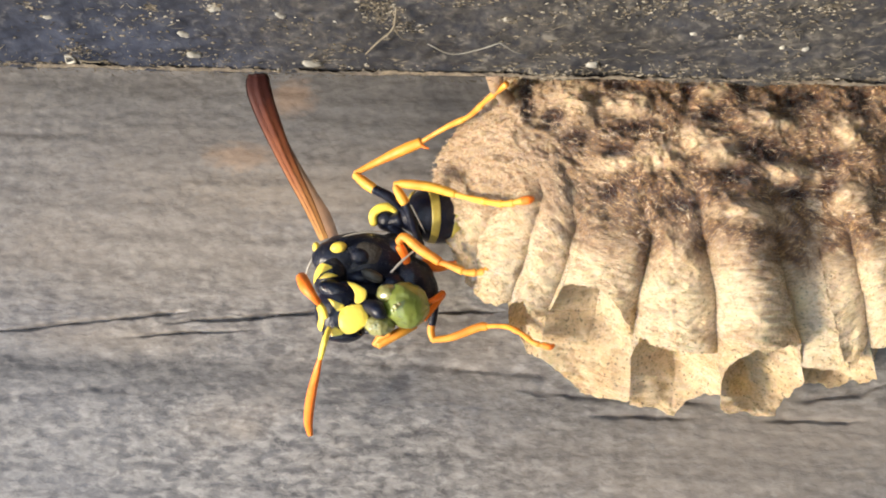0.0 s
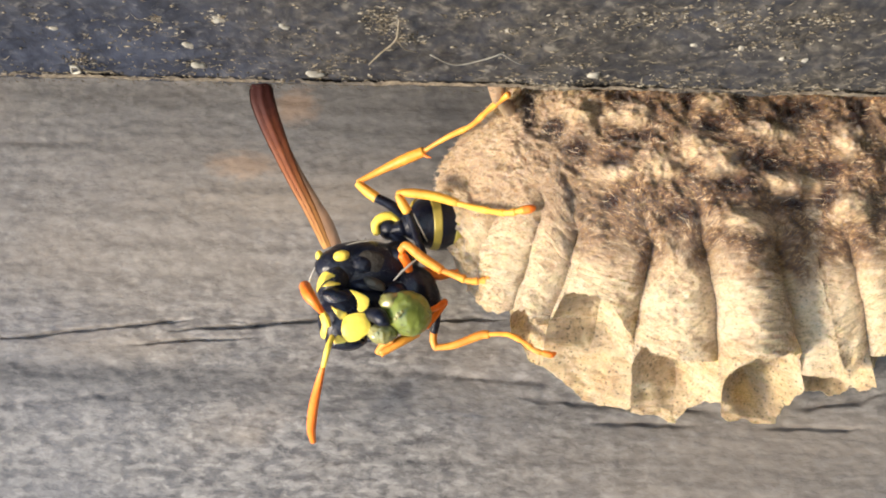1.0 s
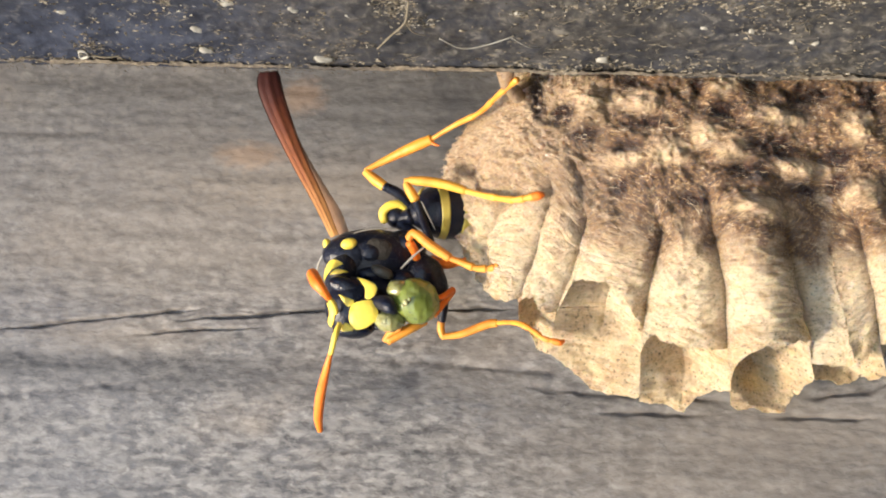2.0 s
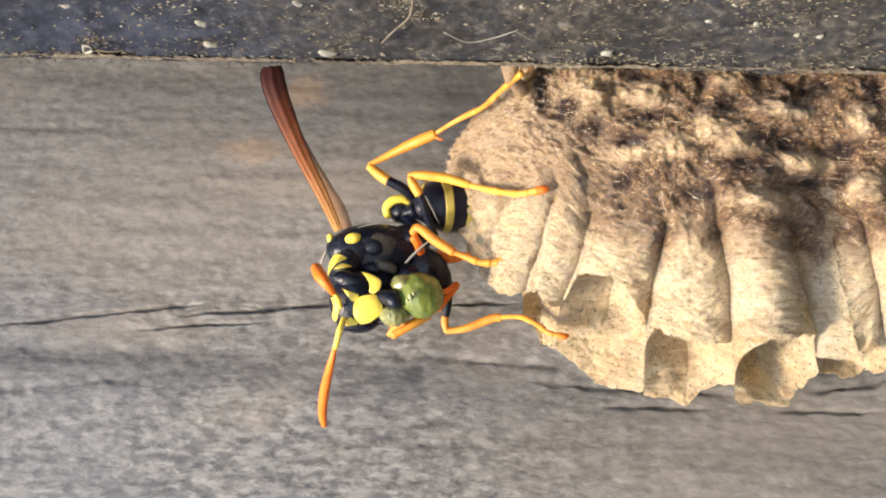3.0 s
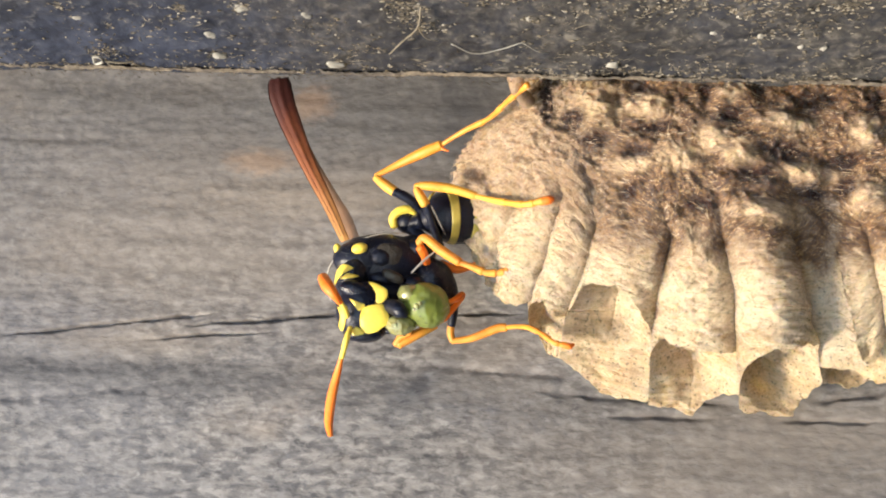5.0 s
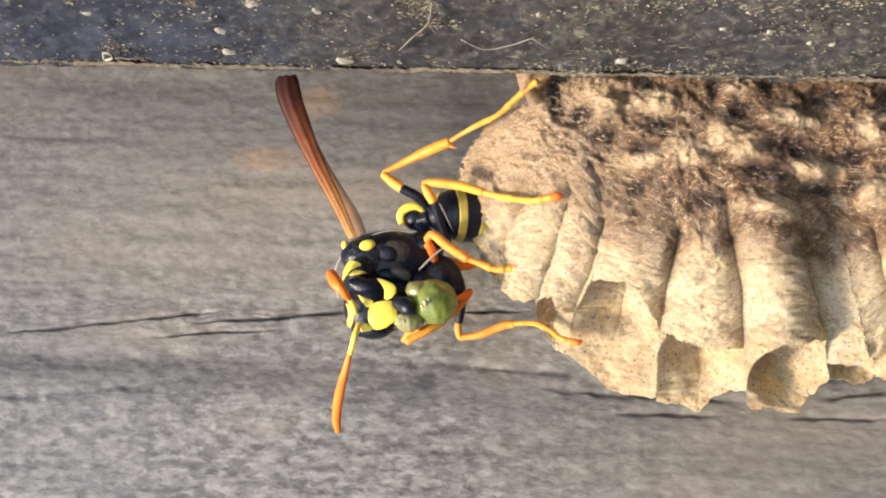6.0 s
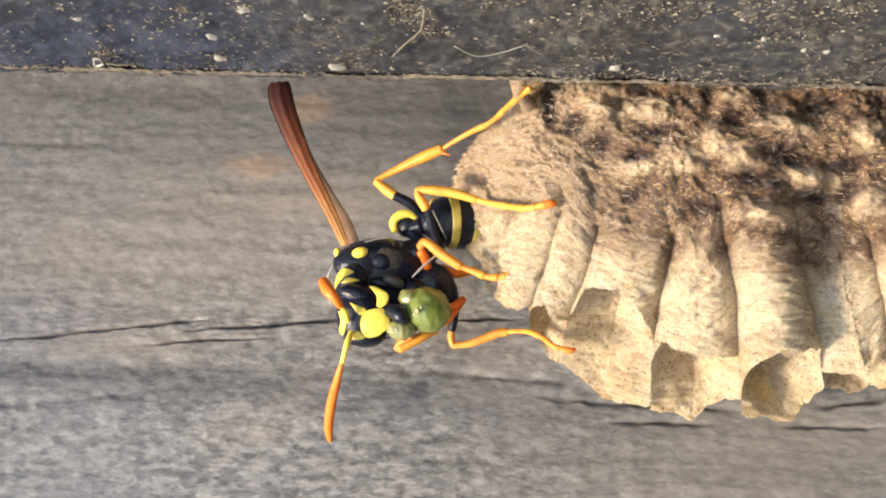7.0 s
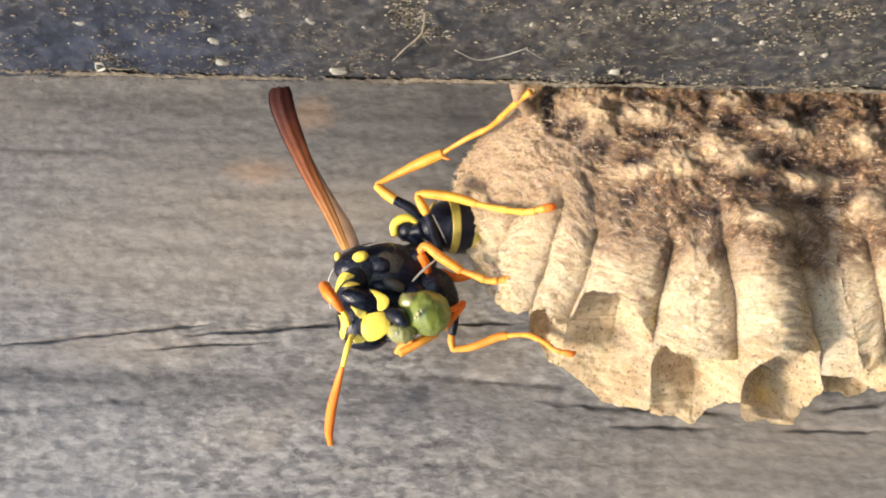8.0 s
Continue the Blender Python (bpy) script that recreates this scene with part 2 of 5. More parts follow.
LIT_DOMES = (((9.39, -12.0, 6.42), 1.35, 1.17), ((12.75, -12.0, 6.38), 0.98, 0.77), ((14.67, -12.0, 3.16), 1.24, 0.83), ((18.20, -12.0, 3.21), 1.02, 0.68), ((21.15, -12.0, 5.36), 1.43, 0.48), ((22.54, -12.0, 2.43), 1.61, 0.50),
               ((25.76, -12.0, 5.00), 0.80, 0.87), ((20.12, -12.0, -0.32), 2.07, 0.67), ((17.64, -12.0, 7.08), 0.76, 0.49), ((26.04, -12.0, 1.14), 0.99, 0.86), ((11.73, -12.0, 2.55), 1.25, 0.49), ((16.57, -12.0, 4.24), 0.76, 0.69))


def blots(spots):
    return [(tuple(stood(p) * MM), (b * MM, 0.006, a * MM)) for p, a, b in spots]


def shell_material(name, color, rough, dirt=0.15, coat=0.0, sub=0.0, dark=None, grain=2500, gloss=0.5, relief=0.00008, sheen=0.0):
    """Insect cuticle: even colour with fine pitting and a little dust."""
    k = Mat(name, rough=rough, coat=coat, subsurface=sub)
    k.b.inputs["Specular IOR Level"].default_value = gloss
    n = k.noise(k.coord(), grain, 3, 0.6)
    n2 = k.noise(k.coord(), 700, 3, 0.6)
    c = k.mix(k.level(n2, 0.4, 0.7, 0, dirt), color, dark or tuple(0.5 * v for v in color))
    k.b.inputs["Sheen Weight"].default_value, k.b.inputs["Sheen Roughness"].default_value = sheen, 0.4
    k.b.inputs["Sheen Tint"].default_value = (0.75, 0.68, 0.58, 1)
    return k.done(c, k.math("ADD", n, n2), relief, 0.6, k.level(n2, 0.3, 0.7, rough * 0.75, min(1, rough * 1.4)))


STAIN_A = (tuple(stood((-12.33, 0.00, 11.59)) * MM), (0.0012, 0.01, 0.0016))
STAIN_B = (tuple(stood((-15.81, 0.00, 6.73)) * MM), (0.0009, 0.01, 0.0024))
BARE_A = (tuple(stood((-13.38, 0.00, -13.67)) * MM), (0.0006, 0.01, 0.0011))
BARE_B = (tuple(stood((-24.36, 0.00, -7.48)) * MM), (0.0011, 0.01, 0.0055))
BARE_C = (tuple(stood((-19.26, 0.00, 0.37)) * MM), (0.006, 0.01, 0.014))
BARE_D = (tuple(stood((-9.68, 0.00, 3.88)) * MM), (0.0015, 0.01, 0.008))
BARE_E = (tuple(stood((2.91, 0.00, -7.28)) * MM), (0.0028, 0.01, 0.005))
BARE_F = (tuple(stood((16.58, 0.00, -14.34)) * MM), (0.004, 0.01, 0.012))
BARE_G = (tuple(stood((26.64, 0.00, -11.44)) * MM), (0.0022, 0.01, 0.009))
GREY_A = (tuple(stood((-25.34, 0.00, -9.81)) * MM), (0.0016, 0.01, 0.022))
GREY_B = (tuple(stood((16.75, 0.00, -11.19)) * MM), (0.0018, 0.01, 0.018))
GREY_C = (tuple(stood((-0.36, 0.00, -10.19)) * MM), (0.0016, 0.01, 0.013))
GREY_D = (tuple(stood((-1.69, 0.00, 11.34)) * MM), (0.002, 0.01, 0.009))
GREY_E = (tuple(stood((-24.15, 0.00, 11.09)) * MM), (0.006, 0.01, 0.032))
GREY_F = (tuple(stood((-4.19, 0.00, 10.41)) * MM), (0.006, 0.01, 0.016))
# centre and size of the painted bluish haze
BLUE_VEIL = (tuple(stood((-32.05, 0.00, -0.41)) * MM), (0.016, 0.01, 0.020))
GREY_G = (tuple(stood((24.90, 0.00, -12.89)) * MM), (0.005, 0.01, 0.020))
# centre and size of the painted whitish veil
PALE_VEIL = (tuple(stood((-28.39, 0.00, -18.26)) * MM), (0.006, 0.01, 0.018))
WOOD = wood_material()
TAN_A = (tuple(stood((22.37, -20.00, 8.40)) * MM), (0.005, 0.012, 0.006))
TAN_B = (tuple(stood((7.57, -20.00, 8.04)) * MM), (0.004, 0.012, 0.006))
TAN_C = (tuple(stood((-5.27, -21.00, 8.41)) * MM), (0.004, 0.008, 0.005))
INK_A = (tuple(stood((11.88, -18.00, 7.59)) * MM), (0.002, 0.003, 0.002))
INK_B = (tuple(stood((-2.01, -19.00, 8.31)) * MM), (0.002, 0.003, 0.002))
NAVY = (tuple(stood((-21.31, -19.00, 7.35)) * MM), (0.005, 0.005, 0.011))
BOARD = board_material()
LIP = lip_material()
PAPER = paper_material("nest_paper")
BLACK = shell_material("black_cuticle", (0.0045, 0.007, 0.019), 0.34, 0.8, dark=(0.009, 0.011, 0.021), gloss=0.36, relief=0.00012, sheen=0.05)
EYE = shell_material("eye_cuticle", (0.006, 0.009, 0.022), 0.22, 0.3, grain=6000)
YELLOW = shell_material("yellow_cuticle", (0.92, 0.71, 0.10), 0.42, 0.45, dark=(0.78, 0.53, 0.06))
AMBER = shell_material("amber_leg_cuticle", (0.82, 0.35, 0.045), 0.42, 0.7, sub=0.15, dark=(0.66, 0.19, 0.022))
ORANGE = shell_material("orange_cuticle", (0.92, 0.235, 0.022), 0.45, 0.6, sub=0.15, dark=(0.76, 0.14, 0.010))
GOLD = shell_material("golden_leg_cuticle", (0.86, 0.45, 0.06), 0.42, 0.7, sub=0.15, dark=(0.72, 0.28, 0.03))
# darker copy of the yellow, with the abdomen's shade in its colour
SHADED_YELLOW = shell_material("shaded_yellow_cuticle", (0.46, 0.38, 0.075), 0.4, 0.6, dark=(0.30, 0.22, 0.05))
DUSTY = shell_material("dusty_cuticle", (0.27, 0.25, 0.215), 0.6, 0.8, dark=(0.05, 0.048, 0.047))
BROWN_DOWN = shell_material("brown_down_cuticle", (0.030, 0.027, 0.023), 0.6, 0.9, dark=(0.060, 0.052, 0.042), gloss=0.3, relief=0.0002, sheen=0.3)
OLIVE = shell_material("dusty_olive_cuticle", (0.055, 0.053, 0.042), 0.5, 0.8, dark=(0.10, 0.095, 0.075), gloss=0.4, relief=0.00015, sheen=0.2)
GREY = shell_material("grey_membrane", (0.45, 0.42, 0.37), 0.4, 0.4)


def fibre_material(name, stops):
    """Strands of chewed wood, each of its own shade, with a varnish shine."""
    k = Mat(name, rough=0.25, coat=1.0)
    k.b.inputs["Coat Roughness"].default_value = 0.08
    r = k.t.nodes.new("ShaderNodeNewGeometry").outputs["Random Per Island"]
    return k.done(k.ramp(r, stops), k.noise(k.coord(), 3000, 3, 0.6), 0.00004, 0.5)


def crust_material():
    k = Mat("lichen_crust", rough=0.85)
    r = k.t.nodes.new("ShaderNodeNewGeometry").outputs["Random Per Island"]
    n = k.noise(k.coord(), 2500, 3, 0.6)
    c = k.ramp(r, [(0.0, (0.03, 0.027, 0.023)), (0.4, (0.11, 0.092, 0.065)), (0.75, (0.24, 0.20, 0.14)), (1.0, (0.48, 0.44, 0.35))])
    c = k.mix(k.level(n, 0.45, 0.7, 0, 0.35), c, (0.10, 0.09, 0.07))
    return k.done(c, n, 0.00008, 0.6)


def wing_material():
    k = Mat("amber_wing", rough=0.5)
    g = k.node("SeparateXYZ", Vector=k.tc.outputs["UV"])
    n = k.noise(k.coord((1, 1, 1), "UV"), 9, 3)
    along = k.math("ADD", g.outputs[1], k.level(n, 0.3, 0.7, -0.08, 0.08))
    c = k.ramp(along, [(0.0, (0.70, 0.34, 0.10)), (0.35, (0.30, 0.092, 0.026)), (0.6, (0.115, 0.028, 0.013)), (0.78, (0.060, 0.014, 0.010)), (1.0, (0.038, 0.009, 0.009))])
    k.b.inputs["Transmission Weight"].default_value = 0.0
    return k.done(c, n, 0.0001, 0.4)


def pulp_material():
    k = Mat("chewed_green_pulp", rough=0.3, subsurface=0.35, coat=0.3)
    n = k.noise(k.coord(), 900, 4, 0.6, 0.7)
    f = k.noise(k.coord(), 3500, 2, 0.5)
    c = k.ramp(n, [(0.3, (0.13, 0.165, 0.03)), (0.5, (0.18, 0.215, 0.05)), (0.64, (0.19, 0.245, 0.040)), (0.76, (0.30, 0.31, 0.13))])
    c = k.mix(k.level(f, 0.66, 0.74), c, (0.08, 0.09, 0.03))
    return k.done(c, n, 0.00006, 0.5)


WING = wing_material()
CRUST = crust_material()
VEIN = shell_material("dark_wing_vein", (0.085, 0.026, 0.014), 0.5, 0.5)
PULP = pulp_material()
PULP_PALE = shell_material("pale_wet_pulp", (0.29, 0.285, 0.12), 0.16, 0.6, coat=1.0, sub=0.4, dark=(0.20, 0.22, 0.06))
WET = shell_material("wet_droplet", (0.42, 0.43, 0.22), 0.06, 0.2, coat=1.0, sub=0.5)
FLAKE = shell_material("pale_lichen_flake", (0.40, 0.385, 0.33), 0.8, 0.9, dark=(0.14, 0.13, 0.11))
FIBRE_PALE = fibre_material("pale_fibre", ((0.0, (0.22, 0.135, 0.078)), (0.3, (0.50, 0.345, 0.205)), (0.7, (0.86, 0.66, 0.42)), (1.0, (0.97, 0.81, 0.57))))
FIBRE_DARK = fibre_material("dark_fibre", ((0.0, (0.035, 0.018, 0.012)), (0.5, (0.13, 0.07, 0.038)), (1.0, (0.36, 0.225, 0.13))))
MEMBRANE = shell_material("pale_wing_membrane", (0.42, 0.25, 0.15), 0.4, 0.5)
MEMBRANE.node_tree.nodes["Principled BSDF"].inputs["Alpha"].default_value = 0.6
STRAW = shell_material("dry_fibre", (0.24, 0.205, 0.145), 0.7, 0.8, dark=(0.10, 0.085, 0.06))


# ---- mesh helpers (all in millimetres) ----
def smooth_noise(x, y, seed):
    """Value noise at arrays x, y (cells of size 1)."""
    r = np.random.RandomState(seed).rand(64, 64)
    xi, yi = np.floor(x).astype(int), np.floor(y).astype(int)
    fx, fy = x - xi, y - yi
    fx, fy = fx * fx * (3 - 2 * fx), fy * fy * (3 - 2 * fy)
    g = lambda a, b: r[b % 64, a % 64]
    return (g(xi, yi) * (1 - fx) + g(xi + 1, yi) * fx) * (1 - fy) + (g(xi, yi + 1) * (1 - fx) + g(xi + 1, yi + 1) * fx) * fy - 0.5


def fractal(x, y, seed, octaves=4, gain=0.55):
    out, amp = 0 * x, 1.0
    for n in range(octaves):
        out = out + amp * smooth_noise(x * 2**n + 7.3 * n, y * 2**n + 3.1 * n, seed + n)
        amp *= gain
    return out


def sheet(pts, uv=None, wrap=False):
    """Mesh data (vertices, faces, uvs) of a grid of points, shape (rows, columns, 3)."""
    r, c = pts.shape[:2]
    idx = np.arange(r * c).reshape(r, c)
    if wrap:
        idx = np.concatenate([idx, idx[:, :1]], 1)
    f = np.stack([idx[:-1, :-1], idx[:-1, 1:], idx[1:, 1:], idx[1:, :-1]], -1).reshape(-1, 4)
    return pts.reshape(-1, 3), f.tolist(), None if uv is None else uv.reshape(-1, 2)


def join(*datas):
    v, f, n = [], [], 0
    uvs = [] if all(d[2] is not None for d in datas) else None
    for d in datas:
        v.append(np.asarray(d[0], float).reshape(-1, 3))
        f += [[i + n for i in face] for face in d[1]]
        n += len(v[-1])
        if uvs is not None:
            uvs.append(d[2])
    return np.concatenate(v), f, None if uvs is None else np.concatenate(uvs)


def link(name, data, material, parent=None, label="", origin=(0, 0, 0), flat=False):
    """Links mesh data given in world millimetres as ONE object, under parent if there is one."""
    base = Vector(parent["base"]) if parent else Vector((0, 0, 0))
    at = Vector(origin)
    v = np.asarray(data[0], float)
    faces, uvs = data[1], data[2]
    _, first, back = np.unique(np.round(v, 4), axis=0, return_index=True, return_inverse=True)
    back = back.ravel()
    faces = [[int(back[i]) for i in f] for f in faces]
    faces = [list(dict.fromkeys(f)) for f in faces]
    faces = [f for f in faces if len(f) > 2]
    uvs = None if uvs is None else np.asarray(uvs, float)[first]
    v = (v[first] - np.array(at)) @ TURN.T * MM
    me = bpy.data.meshes.new(name)
    me.from_pydata(v.tolist(), [], faces)
    me.materials.append(material)
    if uvs is not None:
        layer = me.uv_layers.new(name="UVMap")
        loops = np.zeros(len(me.loops), int)
        me.loops.foreach_get("vertex_index", loops)
        layer.data.foreach_set("uv", uvs[loops].ravel())
    if not flat:
        me.polygons.foreach_set("use_smooth", [True] * len(me.polygons))
    me.validate()
    ob = new(name, me)
    ob["base"] = tuple(at)
    ob.location = stood(at - base) * MM
    if parent:
        ob.parent = parent
    if label:
        tagged(ob, label)
    return ob


def root(name, at, label, category, kind="", group=""):
    ob = new(name)
    ob.empty_display_size = 0.001
    ob["base"] = tuple(at)
    ob.location = stood(at) * MM
    return tagged(ob, label, category, group, kind)


def spline(pts, n):
    """n points along a smooth curve through pts (Catmull-Rom)."""
    p = np.asarray(pts, float)
    p = np.concatenate([2 * p[:1] - p[1:2], p, 2 * p[-1:] - p[-2:-1]])
    t = np.linspace(0, len(p) - 3 - 1e-6, n)
    i = t.astype(int)
    u = (t - i)[:, None]
    a, b, c, d = p[i], p[i + 1], p[i + 2], p[i + 3]
    return 0.5 * (2 * b + (c - a) * u + (2 * a - 5 * b + 4 * c - d) * u**2 + (3 * b - a - 3 * c + d) * u**3)


def rod(pts, radii, n=24, sides=12, flatten=1.0, seed=0, rough=0.0):
    """A closed round rod along a smooth curve; radii are spread along it."""
    c = spline(pts, n)
    r = spline(np.c_[np.atleast_1d(radii), np.zeros(len(radii)), np.zeros(len(radii))], n)[:, 0].clip(0.01)
    tan = np.gradient(c, axis=0)
    tan /= np.linalg.norm(tan, axis=1)[:, None] + 1e-9
    side = np.cross(tan, (0.03, 1, 0.05))
    side /= np.linalg.norm(side, axis=1)[:, None] + 1e-9
    up = np.cross(side, tan)
    a = np.linspace(0, 2 * math.pi, sides, endpoint=False)
    ring = np.cos(a)[None, :, None] * side[:, None] + flatten * np.sin(a)[None, :, None] * up[:, None]
    wob = 1 + rough * np.random.RandomState(seed).randn(n, sides, 1)
    pts3 = c[:, None] + ring * r[:, None, None] * wob
    v, f, _ = sheet(pts3, None, True)
    k = len(v)
    v = np.concatenate([v, [c[0] - tan[0] * r[0] * 0.5, c[-1] + tan[-1] * r[-1] * 0.5]])
    for i in range(sides):
        j = (i + 1) % sides
        f.append([k, j, i])
        f.append([k + 1, (n - 1) * sides + i, (n - 1) * sides + j])
    return v, f, None


class Body:
    """An ellipsoid with axes a, b, c (vectors with their lengths) that other pieces can lie on."""

    def __init__(self, center, a, b, c):
        self.o = np.array(center, float)
        self.m = np.array([a, b, c], float).T
        self.i = np.linalg.inv(self.m)

    def mesh(self, nu=40, nv=24, power=1.0, seed=1, rough=0.0):
        u, v = np.meshgrid(np.linspace(0, 2 * math.pi, nu, endpoint=False), np.linspace(0.02, math.pi - 0.02, nv))
        p = np.stack([np.cos(v), np.sin(v) * np.cos(u), np.sin(v) * np.sin(u)], -1)
        p = np.sign(p) * np.abs(p) ** power
        p = p * (1 + rough * fractal(u * 2.5, v * 4, seed)[..., None])
        pts = self.o + p @ self.m.T
        vv, f, _ = sheet(pts, None, True)
        k = len(vv)
        vv = np.concatenate([vv, [self.o + self.m[:, 0], self.o - self.m[:, 0]]])
        for i in range(nu):
            j = (i + 1) % nu
            f.append([k, i, j])
            f.append([k + 1, (nv - 1) * nu + j, (nv - 1) * nu + i])
        return vv, f, None

    def drop(self, p, way, lift=0.02):
        """The place on the surface met from p along way (from outside), lifted a little; the rim where it misses."""
        e, d = self.i @ (p - self.o), self.i @ way
        qa, qb, qc = d @ d, e @ d, e @ e - 1
        h = max(qb * qb - qa * qc, 0.0)
        k = (-qb - math.sqrt(h)) / qa
        s = e + k * d
        s /= np.linalg.norm(s)
        return self.o + self.m @ (s * (1 + lift))


VIEW = np.array((-5.77, 0.00, -2.65)) - np.array((8.70, -70.00, -18.26))
VIEW /= np.linalg.norm(VIEW)


def badge(bodies, outline, lift=0.03, thick=0.05, rings=6, n=40):
    """A thin enamel-like marking with a smooth outline, laid on the nearest of the bodies."""
    o = spline([*outline, outline[0]], n + 1)[:-1]
    mid = o.mean(0)
    rows = []
    for k in range(rings + 1):
        s = k / rings
        row = []
        for p in mid + (o - mid) * s:
            best = min((b.drop(p - VIEW * 6, VIEW, lift) for b in bodies), key=lambda d: d @ VIEW + 9 * np.linalg.norm(np.cross(d - p, VIEW)))
            row.append(best - VIEW * (thick * (1 - s**6)))
        rows.append(row)
    return sheet(np.array(rows), None, True)


# ---- the wall ----
def wall_height(x, z):
    """Relief of the old plank: grain lines, weathered bands and drying cracks."""
    h = 0.035 * fractal(x * 0.45, z * 1.8 + 0.15 * np.sin(x * 0.2), 3, 4)
    h += 0.22 * fractal(x * 0.05, z * 0.45, 11, 3)
    h += 0.05 * fractal(x * 1.7, z * 2.6, 23, 3)
    for (x0, z0), (x1, z1), wide, deep in CRACKS:
        t = ((x - x0) / (x1 - x0)).clip(0, 1)
        line = z0 + (z1 - z0) * t + 0.35 * smooth_noise(x * 0.22, 0 * x + z0, 5) + 0.16 * smooth_noise(x * 0.9, 0 * x + z0, 8) + 0.10 * smooth_noise(x * 2.7, 0 * x + z0, 13)
        ends = np.minimum(1, np.minimum(x - x0, x1 - x).clip(0) / 2.5)
        w = wide * (0.35 + 0.9 * (smooth_noise(x * 0.8, 0 * x + z1, 9) + 0.5))
        ends = ends * (0.35 + 0.9 * (smooth_noise(x * 0.5, 0 * x + z1 * 3, 15) + 0.5)).clip(0, 1)
        h -= deep * ends * np.exp(-(((z - line) / w) ** 2))
    return h


def xz(p):
    return p[0], p[2]


CRACKS = (
    (xz((-34.51, 0.00, -7.44)), xz((-17.97, 0.00, -5.15)), 0.14, 0.6),
    (xz((-20.20, 0.00, -6.28)), xz((-7.28, 0.00, -4.58)), 0.13, 0.7),
    (xz((-23.5, 0.00, -7.3)), xz((-13.0, 0.00, -6.3)), 0.11, 0.45),
    (xz((-16.0, 0.00, -5.2)), xz((-8.0, 0.00, -4.95)), 0.10, 0.4),
    (xz((-8.91, 0.00, -4.92)), xz((4.92, 0.00, -4.16)), 0.12, 0.7),
    (xz((-34.58, 0.00, -12.28)), xz((-20.02, 0.00, -10.41)), 0.5, 0.22),
    (xz((-35.12, 0.00, -9.07)), xz((-12.24, 0.00, -8.59)), 0.8, 0.16),
    (xz((-5.33, 0.00, -8.40)), xz((9.37, 0.00, -8.83)), 0.45, 0.2),
    (xz((9.90, 0.00, -11.43)), xz((18.25, 0.00, -11.24)), 0.26, 0.34),
    (xz((21.61, 0.00, -11.09)), xz((29.48, 0.00, -10.95)), 0.2, 0.4),
    (xz((23.47, 0.00, -10.13)), xz((33.02, 0.00, -8.09)), 0.28, 0.45),
    (xz((5.17, 0.00, -9.96)), xz((20.50, 0.00, -10.26)), 0.34, 0.3),
    (xz((-38.09, 0.00, 8.34)), xz((-26.97, 0.00, 8.37)), 0.35, 0.14),
)


def build_wall():
    xs = np.concatenate([np.linspace(-160, -42, 30, endpoint=False), np.linspace(-42, 36, 430), np.linspace(36, 160, 30)[1:]])
    zs = np.concatenate([np.linspace(-120, -24, 24, endpoint=False), np.linspace(-24, -13, 70, endpoint=False), np.linspace(-13, -3, 150, endpoint=False), np.linspace(-3, 24, 180), np.linspace(24, 80, 14)[1:]])
    x, z = np.meshgrid(xs, zs)
    front = np.stack([x, -wall_height(x, z) + 0.05, z], -1)
    v, f, _ = sheet(front)
    edge = [(-160, 20, -120), (160, 20, -120), (160, 20, 80), (-160, 20, 80)]
    k, r, c = len(v), len(zs), len(xs)
    v = np.concatenate([v, edge])
    i0, i1, i2, i3 = 0, c - 1, r * c - 1, (r - 1) * c
    f += [[k, k + 1, k + 2, k + 3], [*range(i0, i1 + 1), k + 1, k], [*range(i3, i2 + 1)][::-1] + [k + 3, k + 2]]
    f += [[*range(0, r * c, c)] + [k + 3, k], [*range(c - 1, r * c, c)] + [k + 2, k + 1]]
    ob = link("wall_plank", (v, f, None), WOOD)
    tagged(ob, "weathered grey wooden plank wall with drying cracks", "wall", kind="structure")


# ---- the overhanging board ----
EDGE_Y, EDGE_SKEW, UNDER_Z, UNDER_TILT = -16.15, 0.029, 6.48, 0.168


def under(x, y):
    """Height of the board's underside."""
    return UNDER_Z - (y + 16.0) * UNDER_TILT


def board_relief(x, y):
    return 0.30 * fractal(x * 0.35, y * 0.6, 51, 4) + 0.09 * fractal(x * 1.6, y * 1.8, 61, 3)


def board_face(x, y):
    """Height of the batten's weathered underside."""
    return under(x, y) - board_relief(np.asarray(x, float), np.asarray(y, float))


